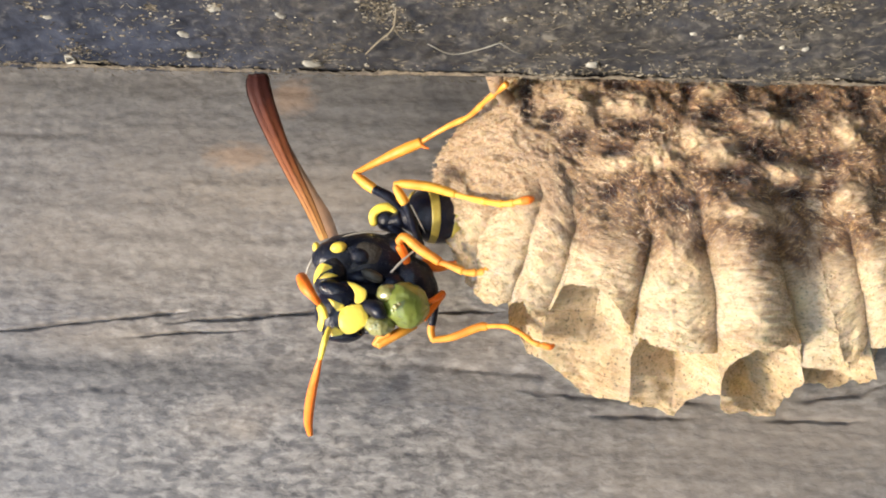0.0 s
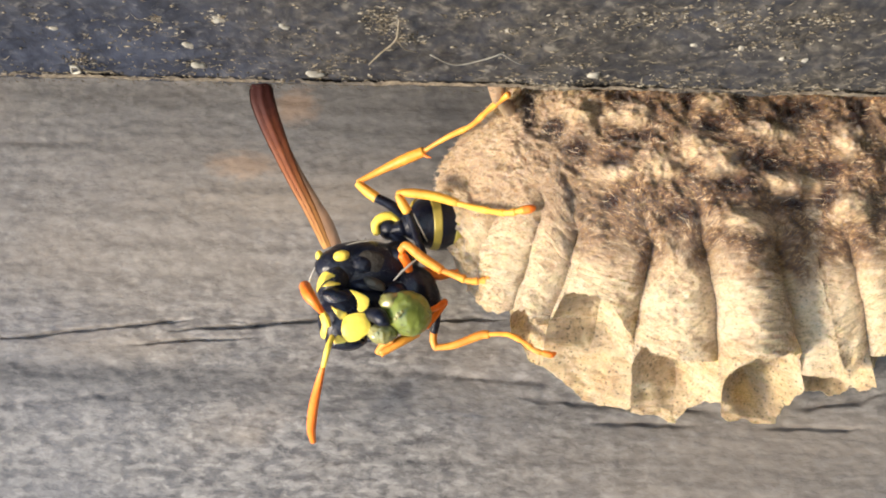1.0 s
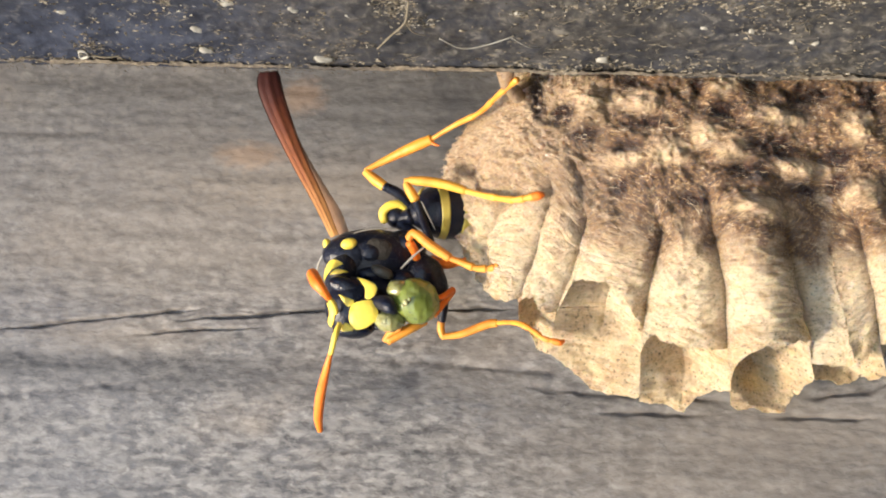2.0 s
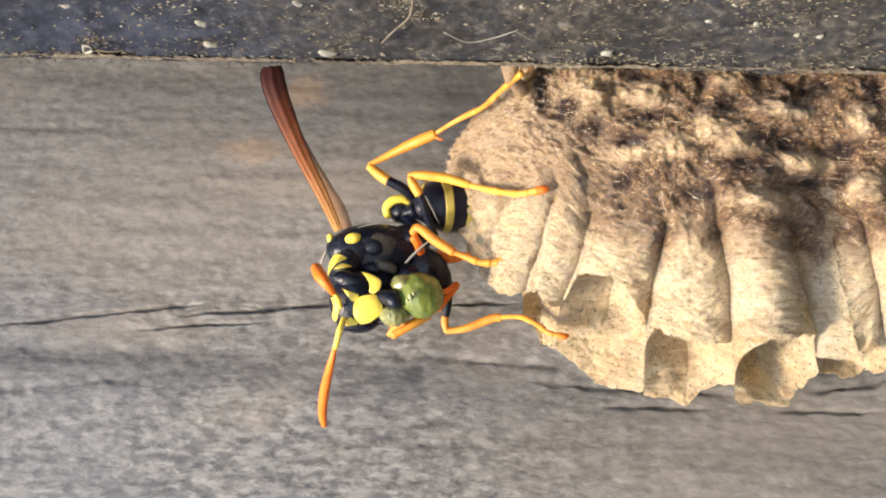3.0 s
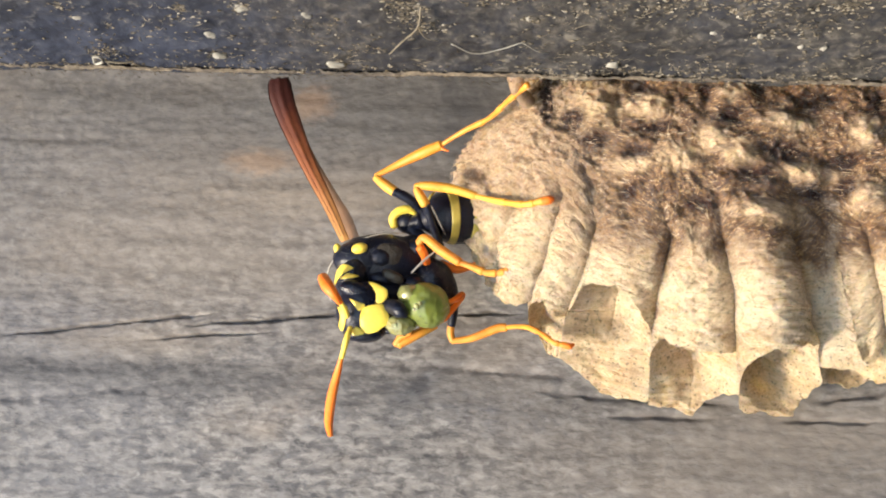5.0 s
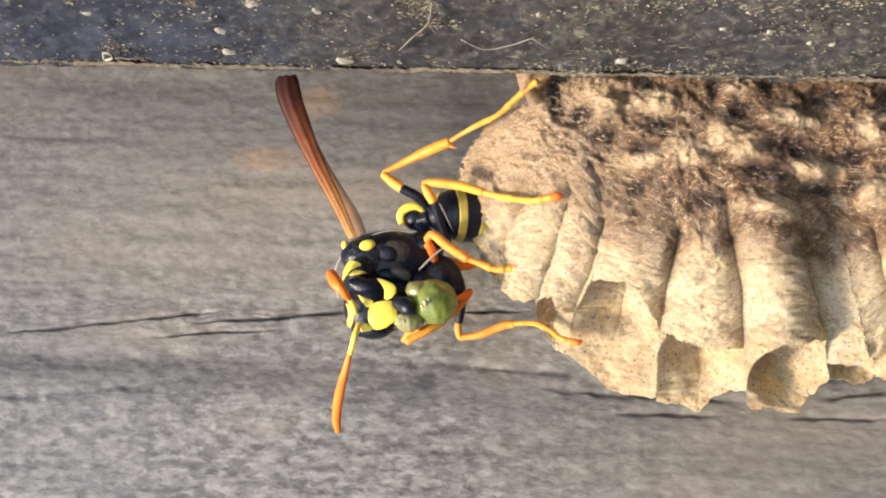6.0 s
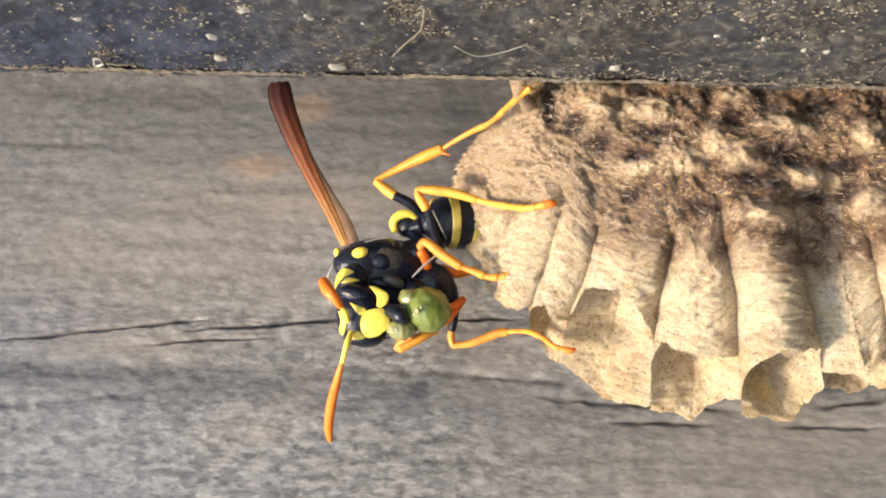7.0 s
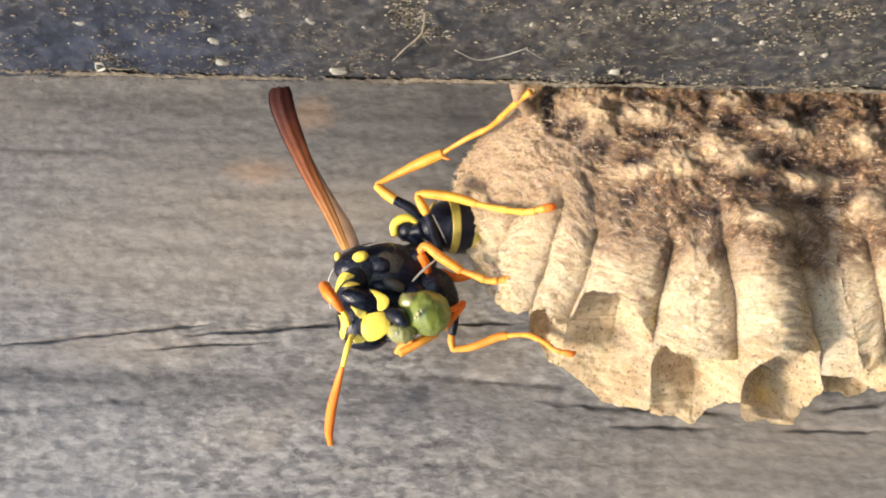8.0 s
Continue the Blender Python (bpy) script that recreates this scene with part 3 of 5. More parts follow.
def build_board():
    xs = np.concatenate([np.linspace(-150, -40, 20, endpoint=False), np.linspace(-40, 36, 380), np.linspace(36, 150, 20)[1:]])
    s = np.concatenate([np.linspace(0, 1, 90) ** 1.3 * 14, np.linspace(14, 24, 12)[1:]])
    x, d = np.meshgrid(xs, s)
    edge = EDGE_Y + EDGE_SKEW * x + 0.2 * fractal(x * 0.25, 0 * x, 41, 3)
    y = edge - d
    z = board_face(x, y) + 0.1 * np.exp(-((d / 0.5) ** 2))
    low = np.stack([x, y, z], -1)
    top_f, top_b = low[-1].copy(), low[0].copy()
    top_f[:, 2], top_b[:, 2] = 30, 30
    v, f, _ = sheet(np.concatenate([top_b[None], low, top_f[None], top_b[None]]))
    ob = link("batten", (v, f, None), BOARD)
    tagged(ob, "dark weathered timber batten with lichen and debris", "batten", kind="structure")
    # frayed paler wood along the back edge
    t = np.linspace(0, 1, 7)
    x, u = np.meshgrid(np.linspace(-40, 36, 900), t)
    e = EDGE_Y + EDGE_SKEW * x + 0.2 * fractal(x * 0.25, 0 * x, 41, 3)
    fray = 0.12 * fractal(x * 0.5, u * 2, 71, 3) + 0.10 * fractal(x * 4, u * 3, 77, 3)
    a = u * math.pi
    y = e - 0.75 + 0.8 * np.sin(a) + 0.3 * fray + 0.25 * (1 - u) * fractal(x * 2.2, 0 * x, 79, 3)
    z = under(x, e) + 0.15 - (0.2 + fray) * np.cos(a) * 0.9 - 0.02
    v2 = sheet(np.stack([x, y, z], -1))
    link("frayed_edge", v2, LIP, ob, "frayed pale brown wood fibres along the edge")
    rng = np.random.RandomState(31)
    bits = []
    for _ in range(1100):
        x0 = rng.uniform(-38, 34)
        y0 = EDGE_Y + EDGE_SKEW * x0 + rng.normal(0, 0.25)
        p = np.array((x0, y0, under(x0, y0) + rng.uniform(-0.15, 0.2)))
        d = np.array((rng.normal(0, 1.0), rng.normal(0, 0.35), -abs(rng.normal(0, 0.12))))
        d *= rng.uniform(0.1, 0.35) / np.linalg.norm(d)
        o = np.array((0, 0.02, 0.02)) * rng.uniform(0.6, 1.6)
        bits.append((np.array([p + o, p - o, p + d * 0.5 - o + (0, 0, -0.03), p + d * 0.5 + o + (0, 0, -0.03), p + d]), [[0, 1, 2, 3], [3, 2, 4]], None))
    tagged(link("edge_fibres", join(*bits), STRAW, ob, "loose frayed fibres"), kind="stuff")
    # the board above, which closes the gap to the wall
    y0, y1 = -17, -0.5
    q = np.array([(-150, y0, 17), (150, y0, 17), (150, y1, 17), (-150, y1, 17), (-150, y0, 29), (150, y0, 29), (150, y1, 29), (-150, y1, 29)], float)
    fs = [[0, 1, 2, 3], [4, 7, 6, 5], [0, 4, 5, 1], [1, 5, 6, 2], [2, 6, 7, 3], [3, 7, 4, 0]]
    tagged(link("wall_filler", (q, fs, None), WOOD, flat=True), "plain board closing the gap beside the comb", "wall", kind="structure")


# ---- the comb ----
# Each cell: places down its ridge (comb edge to rim), the crease of its back, how far its torn outer wall reaches across it, and how far its back.
CELLS = (
    dict(top=(4.95, -11.80, 8.00), mid=(1.85, -7.60, 6.00), sho=(0.72, -5.60, 3.17), rim=(2.14, -4.40, -2.55), crease=0.48, flare=(1, 1.4), torn=((-0.5, 1.0), (0.5, 1.0)), back=((0, 1.02), (1, 1.02))),
    dict(top=(5.35, -12.20, 7.76), mid=(3.42, -9.40, 5.87), sho=(2.84, -7.80, 1.92), rim=(3.37, -5.80, -4.65), crease=0.48, flare=(1, 1.4), torn=((-0.5, 1.0), (0.5, 1.0)), back=((0, 1.06), (1, 1.06))),
    dict(top=(6.61, -12.50, 7.57), mid=(5.55, -10.80, 5.18), sho=(5.47, -9.60, 1.23), rim=(5.30, -6.60, -5.77), crease=0.48, flare=(1, 1.4), torn=((-0.5, 0.99), (0.26, 0.99), (0.5, 0.955)), back=((0, 1.03), (1, 1.06))),
    dict(top=(8.20, -12.50, 7.50), mid=(7.75, -11.60, 4.54), sho=(7.94, -10.60, 0.42), rim=(7.18, -6.60, -6.19), crease=0.48, flare=(1, 1.2), torn=((-0.5, 0.948), (-0.365, 0.942), (-0.025, 0.91), (0.125, 0.955), (0.35, 0.975), (0.5, 0.99)), back=((0, 1.078), (0.3, 1.14), (0.6, 1.192), (1, 1.21))),
    dict(top=(10.48, -12.50, 7.45), mid=(10.40, -12.10, 3.66), sho=(10.99, -10.80, -1.39), rim=(10.47, -6.80, -7.40), crease=0.48, flare=(0.97, 1.13), torn=((-0.5, 0.988), (-0.43, 0.907), (-0.405, 0.83), (-0.39, 0.77), (-0.26, 0.71), (-0.09, 0.672), (0.045, 0.675), (0.19, 0.705), (0.345, 0.795), (0.455, 0.897), (0.5, 0.97)), back=((0, 1.21), (0.2, 1.262), (0.47, 1.344), (0.7, 1.36), (1, 1.342))),
    dict(top=(14.45, -12.50, 7.41), mid=(14.69, -12.20, 3.14), sho=(15.57, -11.00, -1.69), rim=(16.25, -6.20, -7.95), crease=0.48, flare=(1.12, 1.42), torn=((-0.5, 1.083), (-0.48, 1.022), (-0.44, 0.978), (-0.36, 0.95), (-0.32, 0.972), (-0.235, 0.97), (-0.14, 0.958), (-0.035, 0.962), (0.11, 0.958), (0.33, 0.98), (0.5, 1.01)), back=((0, 1.35), (0.25, 1.366), (0.48, 1.4), (0.55, 1.358), (0.62, 1.318), (0.8, 1.28), (1, 1.224))),
    dict(top=(18.71, -12.50, 7.38), mid=(19.18, -12.50, 2.92), sho=(19.92, -11.60, -1.94), rim=(21.32, -6.70, -8.51), crease=0.48, flare=(1.12, 1.28), torn=((-0.5, 1.192), (-0.455, 1.117), (-0.42, 1.075), (-0.3, 0.988), (-0.19, 0.935), (-0.09, 0.9), (-0.025, 0.938), (0.04, 0.907), (0.17, 0.883), (0.4, 0.873), (0.48, 0.942), (0.5, 0.998)), back=((0, 1.3), (0.1, 1.316), (0.3, 1.3), (0.48, 1.304), (0.6, 1.278), (0.66, 1.238), (0.85, 1.16), (1, 1.076))),
    dict(top=(22.49, -12.00, 7.55), mid=(23.05, -11.20, 3.09), sho=(24.06, -8.40, -0.91), rim=(26.51, -3.40, -8.28), crease=0.48, flare=(1, 1.2), torn=((-0.5, 1), (-0.36, 1.002), (-0.22, 0.988), (-0.045, 0.972), (0.18, 0.985), (0.335, 0.97), (0.5, 0.94)), back=((0, 1.076), (0.3, 1.146), (0.6, 1.168), (1, 1.196))),
    dict(top=(25.49, -12.00, 7.50), mid=(26.32, -11.40, 3.08), sho=(27.19, -9.90, -1.08), rim=(29.41, -5.00, -6.37), crease=0.48, flare=(1, 1.4), torn=((-0.5, 1.0), (0.5, 1.0)), back=((0, 1.10), (1, 1.10))),
    dict(top=(28.79, -12.00, 7.53), mid=(30.76, -10.20, 3.93), sho=(31.64, -8.80, 0.05), rim=(33.47, -4.00, -4.57), crease=0.48, flare=(1, 1.4), torn=((-0.5, 1.0), (0.5, 1.0)), back=((0, 1.05), (1, 1.05))),
    dict(top=(32.04, -11.00, 7.98), mid=(35.34, -7.40, 5.36), sho=(36.58, -6.20, 2.39), rim=(37.11, -3.80, -2.18), crease=0.48, flare=(1, 1.4), torn=((-0.5, 1.0), (0.5, 1.0)), back=((0, 1.05), (1, 1.05))),
)
FLUTES = (0.6, 0.9, 1.15, 1.35, 1.7, 2.2, 2.3, 2.3, 1.5, 1.2, 1.0)
# Where the grooves between the cells run: at four heights v, the place across the comb of each groove (u = 0.5, 1.5, ...).
GROOVE_U = np.array((-1.0, 0.5, 1.5, 2.5, 3.5, 4.5, 5.5, 6.5, 7.5, 8.5, 11.0))
GROOVE_V = (0.25, 0.42, 0.7, 1.0)
GROOVES = ((-1.0, 0.5, 1.5, 2.5, 3.5, 4.6, 5.45, 6.5, 7.5, 8.5, 11.0), (-1.0, 0.5, 1.68, 2.76, 3.55, 4.72, 5.35, 6.55, 7.65, 8.6, 11.0),
           (-1.0, 0.3, 0.95, 2.45, 3.42, 4.57, 5.45, 6.66, 7.70, 8.6, 11.0), (-1.0, 0.2, 0.7, 1.95, 3.17, 4.52, 5.44, 6.65, 7.66, 8.6, 11.0))
V_SHO = 0.42


def comb_surface(u, v):
    """The smooth outside of the comb: u counts the cells across, v runs from the board (0) over the shoulder to the rim (1)."""
    ctrl = np.array([[c["top"], c["mid"], c["sho"], c["rim"]] for c in CELLS])
    n = len(ctrl)
    ctrl = np.concatenate([2 * ctrl[:1] - ctrl[1:2], ctrl, 2 * ctrl[-1:] - ctrl[-2:-1]])
    uu = np.clip(u, -0.6, n - 0.4) + 1
    i = np.clip(np.floor(uu).astype(int), 1, n - 1)
    t = uu - i

    def cr(a, b, c, d, t):
        return 0.5 * (2 * b + (c - a) * t + (2 * a - 5 * b + 4 * c - d) * t**2 + (3 * b - a - 3 * c + d) * t**3)

    g = lambda k: ctrl[np.clip(k, 0, n + 1)]
    row = cr(g(i - 1), g(i), g(i + 1), g(i + 2), t[..., None, None])  # (..., 4, 3)
    knots = [0.0, 0.2, V_SHO, 1.0]
    out = np.zeros(u.shape + (3,))
    # a smooth curve through the four places of each line (Lagrange-free: Hermite pieces)
    slopes = []
    for j in range(4):
        lo, hi = max(j - 1, 0), min(j + 1, 3)
        slopes.append((row[..., hi, :] - row[..., lo, :]) / (knots[hi] - knots[lo]))
    slopes[3] = (row[..., 3, :] - row[..., 2, :]) / (1 - V_SHO)
    for j in range(3):
        a, b = knots[j], knots[j + 1]
        s = (v - a) / (b - a)
        w = ((v >= a) | (j == 0)) & ((v < b) | (j == 2))
        s1 = s[..., None]
        h = (2 * s1**3 - 3 * s1**2 + 1) * row[..., j, :] + (s1**3 - 2 * s1**2 + s1) * (b - a) * slopes[j]
        h = h + (-2 * s1**3 + 3 * s1**2) * row[..., j + 1, :] + (s1**3 - s1**2) * (b - a) * slopes[j + 1]
        past = row[..., 3, :] + (v - 1)[..., None] * slopes[3]
        h = np.where((v > 1)[..., None], past, h)
        out = np.where(w[..., None], h, out)
    return out


def comb_normal(u, v):
    e = 1e-3
    du = comb_surface(u + e, v) - comb_surface(u - e, v)
    dv = comb_surface(u, v + e) - comb_surface(u, v - e)
    n = np.cross(du, dv)
    n /= np.linalg.norm(n, axis=-1)[..., None] + 1e-12
    return n * np.where((n[..., 1:2] + 0.6 * n[..., :1]) > 0, -1, 1)


def groove(u, v):
    """From the count of cells across to the place on the smooth comb, so that the grooves run slanting as the wasps built them."""
    rows = [np.interp(u, GROOVE_U, g) for g in GROOVES]
    out = rows[0]
    for k in range(3):
        t = ((v - GROOVE_V[k]) / (GROOVE_V[k + 1] - GROOVE_V[k])).clip(0, 1)
        out = out + (rows[k + 1] - rows[k]) * t
    return out


def wall_normal(u, v):
    return comb_normal(groove(u, v), np.minimum(v, 1.0))


def across(u):
    """Length across the comb at the shoulder, in cells of common width."""
    return np.interp(u, np.arange(-1, len(CELLS) + 1), [-1.5, *(c["sho"][0] for c in CELLS), 41.0]) / 4.6


def comb_outside(u, v):
    p, n = comb_surface(groove(u, v), v), wall_normal(u, v)
    x = 2 * (u - np.round(u))
    wob = 0.14 * smooth_noise(v * 5, np.round(u) * 1.9, 121) + 0.05 * smooth_noise(v * 17, np.round(u) * 2.3, 123)
    x = (x + wob * (1 - x * x)).clip(-1, 1)  # 0 on a ridge, -1 and 1 in the grooves
    grow = ((v - 0.24) / 0.24).clip(0, 1)
    grow = grow * grow * (3 - 2 * grow)
    flute = np.interp(u, np.arange(len(CELLS)), FLUTES) * ((1 - 0.95 * x * x) ** 0.5 - 0.62) * grow
    # domes and dimples of the cell bases on top, and hand-laid unevenness
    domes = 0 * u
    for k, spots in ((0.75, LIT_DOMES), (-0.45, SHADED_HOLLOWS)):
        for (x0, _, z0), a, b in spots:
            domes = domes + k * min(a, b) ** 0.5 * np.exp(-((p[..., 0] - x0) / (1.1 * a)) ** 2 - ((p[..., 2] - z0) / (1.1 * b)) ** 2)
    w = across(u)
    onto = (1 - grow) * (0.5 * fractal(w * 2.1, v * 11, 81, 3)) + (1 - 0.8 * grow) * domes
    lay = 0.42 * fractal(w * 2.6, v * 13, 91, 4, 0.6) + 0.15 * fractal(w * 1.4, v * 46 - 3.0 * x * x * grow, 95, 3) * (1 - 0.5 * grow * (v > 0.62))
    lay = lay + 0.30 * fractal(w * 6, v * 36, 99, 4, 0.62) * (1 - 0.6 * grow)
    lay = lay + 0.55 * fractal(w * 6.5, v * 30, 141, 4, 0.65) * (2.2 - w).clip(0, 1) * (1 - 0.6 * grow)
    return p + n * (flute + onto + lay)[..., None]


def inner_wall(c, q, v):
    """The back of cell c, two flat sides that meet in a crease: q from groove to groove, v down the cell."""
    cell = CELLS[c]
    left, right = comb_outside(0 * v + c - 0.4999, v), comb_outside(0 * v + c + 0.4999, v)
    k = cell["crease"] + 0.05 * smooth_noise(v * 9 + 3 * c, 0 * v, 125)
    fold = np.where(q < k, q / k, (1 - q) / (1 - k))
    fold = fold - 0.10 * np.exp(-(((q - k) / 0.07) ** 2))
    nn = wall_normal(0 * v + c, v)
    out = 0.34 * fractal(q * 3 + c, v * 14, 117, 4) + 0.12 * fractal(q * 9 + c, v * 40, 119, 3)
    p = left * (1 - q)[..., None] + right * q[..., None]
    a, b = cell["flare"]
    flare = ((v - a) / (b - a)).clip(0, 1)
    flare = flare * flare * (3 - 2 * flare)
    p = p - nn * (1.45 * FLUTES[c] * (1 - 0.85 * flare) * fold + 0.05 + out * np.minimum(1, 6 * q * (1 - q)))[..., None]
    p[..., 1] = np.minimum(p[..., 1], -0.6)
    return p


def ribbons(a, b, c, wide, lift_n):
    """Thin flat strands through three rows of places, facing lift_n."""
    t = c - a
    w = np.cross(t, lift_n)
    w *= (wide / (np.linalg.norm(w, axis=-1) + 1e-9))[:, None]
    v = np.stack([a, b - w, b + w, c, b + lift_n * wide[:, None]], 1).reshape(-1, 3)
    f = []
    for k in range(len(a)):
        o = 5 * k
        f += [[o, o + 1, o + 4], [o, o + 4, o + 2], [o + 1, o + 3, o + 4], [o + 4, o + 3, o + 2]]
    return v, f, None


def loose_fibres(nest):
    """The felted surface: strands of wood fibre that stand a little off the paper, too many to count."""
    # the bright pale strands also stand in for glints on the varnished top
    for name, count, seed, mat, lab, low in (("pale_felt", 10000, 201, FIBRE_PALE, "pale shining wood fibres", 1.0), ("dark_felt", 3000, 211, FIBRE_DARK, "dark brown wood fibres", 1.7)):
        r = np.random.RandomState(seed)
        u, v = np.interp(r.uniform(-0.3, 6.9, count), across(np.linspace(-0.5, 9.5, 60)), np.linspace(-0.5, 9.5, 60)), 0.97 * r.uniform(0.0, 1.0, count) ** low
        turn = r.normal(0, 0.3, count) + np.where(r.rand(count) < 0.12, 1.2, 0)
        reach = np.array([rim_line(int(round(k)), np.array([k - round(k)]))[0] for k in u.clip(0, len(CELLS) - 1)])
        thin = r.rand(count) < np.where((v < 0.36) & (across(u) > 1.6), 0.6 if seed == 201 else 0.6, np.where(v > 0.62, 0.35, 0.9))
        u, v, turn = (x[(v < reach - 0.04) & thin] for x in (u, v, turn))
        count = len(u)
        s, grow = 2 * (u - np.round(u)), ((v - 0.2) / 0.25).clip(0, 1)
        turn = turn + np.arctan(1.9 * s) * grow
        size = r.uniform(0.15, 0.6, count)
        pitch = 4.6 * (across(u + 0.05) - across(u - 0.05)) / 0.1
        du, dv = size * np.cos(turn) / pitch, size * np.sin(turn) / 24
        n = wall_normal(u, v)
        up = r.uniform(0.003, 0.012, count)[:, None]
        a, c = comb_outside(u - du, v - dv), comb_outside(u + du, v + dv)
        b = comb_outside(u, v)
        bulge = np.linalg.norm((a + c) / 2 - b, axis=-1)
        keep = bulge < 0.12
        a, b, c, n, up = (x[keep] for x in (a, b, c, n, up))
        data = ribbons(a - n * 0.01, b + n * up, c - n * 0.01, r.uniform(0.006, 0.016, len(a)), n)
        tagged(link(name, data, mat, nest, lab), kind="stuff")


def rim_line(c, s):
    """How far down (v) the torn outer wall of cell c reaches, across the cell (s from -0.5 to 0.5)."""
    at, reach = zip(*CELLS[c]["torn"])
    return np.interp(s, at, reach) + 0.022 * smooth_noise(s * 9 + c * 3.7, s * 0, 101) + 0.008 * smooth_noise(s * 19 + c, s * 0, 103)


def back_line(c, q):
    """How far down the back of cell c reaches, from groove to groove."""
    at, reach = zip(*CELLS[c]["back"])
    return np.interp(q, at, reach) + 0.022 * smooth_noise(q * 7 + c * 1.9, q * 0, 107) + 0.008 * smooth_noise(q * 17 + c, q * 0, 109)


def laid_on(u, v, arch=2.4):
    """Where the pulp was laid: the bands arch over each cell."""
    s = 2 * (u - np.round(u))
    grow = ((v - 0.2) / 0.25).clip(0, 1)
    return np.stack([across(u) * 4.6, v * 26 - arch * s * s * grow], -1)


def build_comb():
    nest = root("wasp_nest", (17.70, -9.00, 9.12), "grey-brown paper wasp comb of open cells hanging under a board", "wasp nest")
    n = len(CELLS)
    # the varnished top
    u, v = np.meshgrid(np.linspace(-0.5, n - 0.5, 640), np.linspace(-0.12, V_SHO, 190))
    uv = laid_on(u, v)
    pts = comb_outside(u, v)
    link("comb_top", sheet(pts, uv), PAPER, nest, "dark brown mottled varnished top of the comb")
    for c, cell in enumerate(CELLS):
        s = np.linspace(-0.5, 0.5, 97)
        rows, cols = 130, 97
        w = np.linspace(0, 1, rows)[:, None] * np.ones(cols)
        rim = rim_line(c, s)
        u = c + s[None] * np.ones((rows, 1))
        v = V_SHO + (rim[None] - V_SHO) * w
        out = comb_outside(u, v)
        uv = laid_on(u, v)
        thin = out - wall_normal(u, v) * (0.07 + 0.08 * (1 - w))[..., None]
        shell = join(sheet(out, uv), sheet(thin[:, ::-1], uv[:, ::-1]), sheet(np.stack([out[-1], thin[-1]]), np.stack([uv[-1], uv[-1]])))
        ob = link("cell", shell, PAPER, nest)
        q = np.linspace(0, 1, cols)
        vb = V_SHO + 0.08 + (back_line(c, q)[None] - V_SHO - 0.08) * w
        back = inner_wall(c, q[None] * np.ones((rows, 1)), vb)
        rear = back - wall_normal(c + 0 * vb, vb) * 0.1
        uvb = laid_on(u, vb, 0.6) + np.array((40.0, 0))
        tube = join(sheet(back, uvb), sheet(rear[:, ::-1], uvb[:, ::-1]), sheet(np.stack([back[-1], rear[-1]]), np.stack([uvb[-1], uvb[-1]])))
        link("inner_wall", tube, PAPER, ob)
    loose_fibres(nest)
    stalk = rod([(4.71, -16.20, 7.09), (4.60, -15.40, 6.71), (4.64, -14.00, 6.63), (5.11, -11.80, 6.85)], [0.62, 0.5, 0.42, 0.5], 20, 16, rough=0.04)
    link("stalk", stalk, PAPER, nest, "short pale brown stalk fixed to the board edge")


# ---- the wasp ----
X = np.array((1.0, 0.12, 0.0))
Z = np.array((-0.02, -0.25, 0.97))
Y = np.array((-0.13, 0.96, 0.25))


def knots(r, n):
    return [r * (1.15 if i % 3 == 0 else 0.85) for i in range(3 * n + 1)]


def leg(wasp, name, pieces, label):
    """pieces: (part name, points, radii, material); a tarsus is made of its four joints, each widest at its far end."""
    r = link(name, rod(pieces[0][1], pieces[0][2], 18, 12, seed=3), pieces[0][3], wasp, label)
    r.name = name
    for k, (pn, pts, rad, mat) in enumerate(pieces[1:]):
        if pn != "tarsus":
            link(pn, rod(pts, rad, 34, 12, rough=0.02, seed=k), mat, r)
            continue
        line, wide = spline(pts, 101), np.mean(rad)
        for a, b in ((0, 44), (43, 66), (65, 84), (83, 100)):
            link("tarsomere", rod(line[[a, (2 * a + b) // 3, (a + 2 * b) // 3, b]], [0.82 * wide, 0.86 * wide, 0.98 * wide, 1.16 * wide], 14, 12, rough=0.02, seed=a), mat, r)
    return r


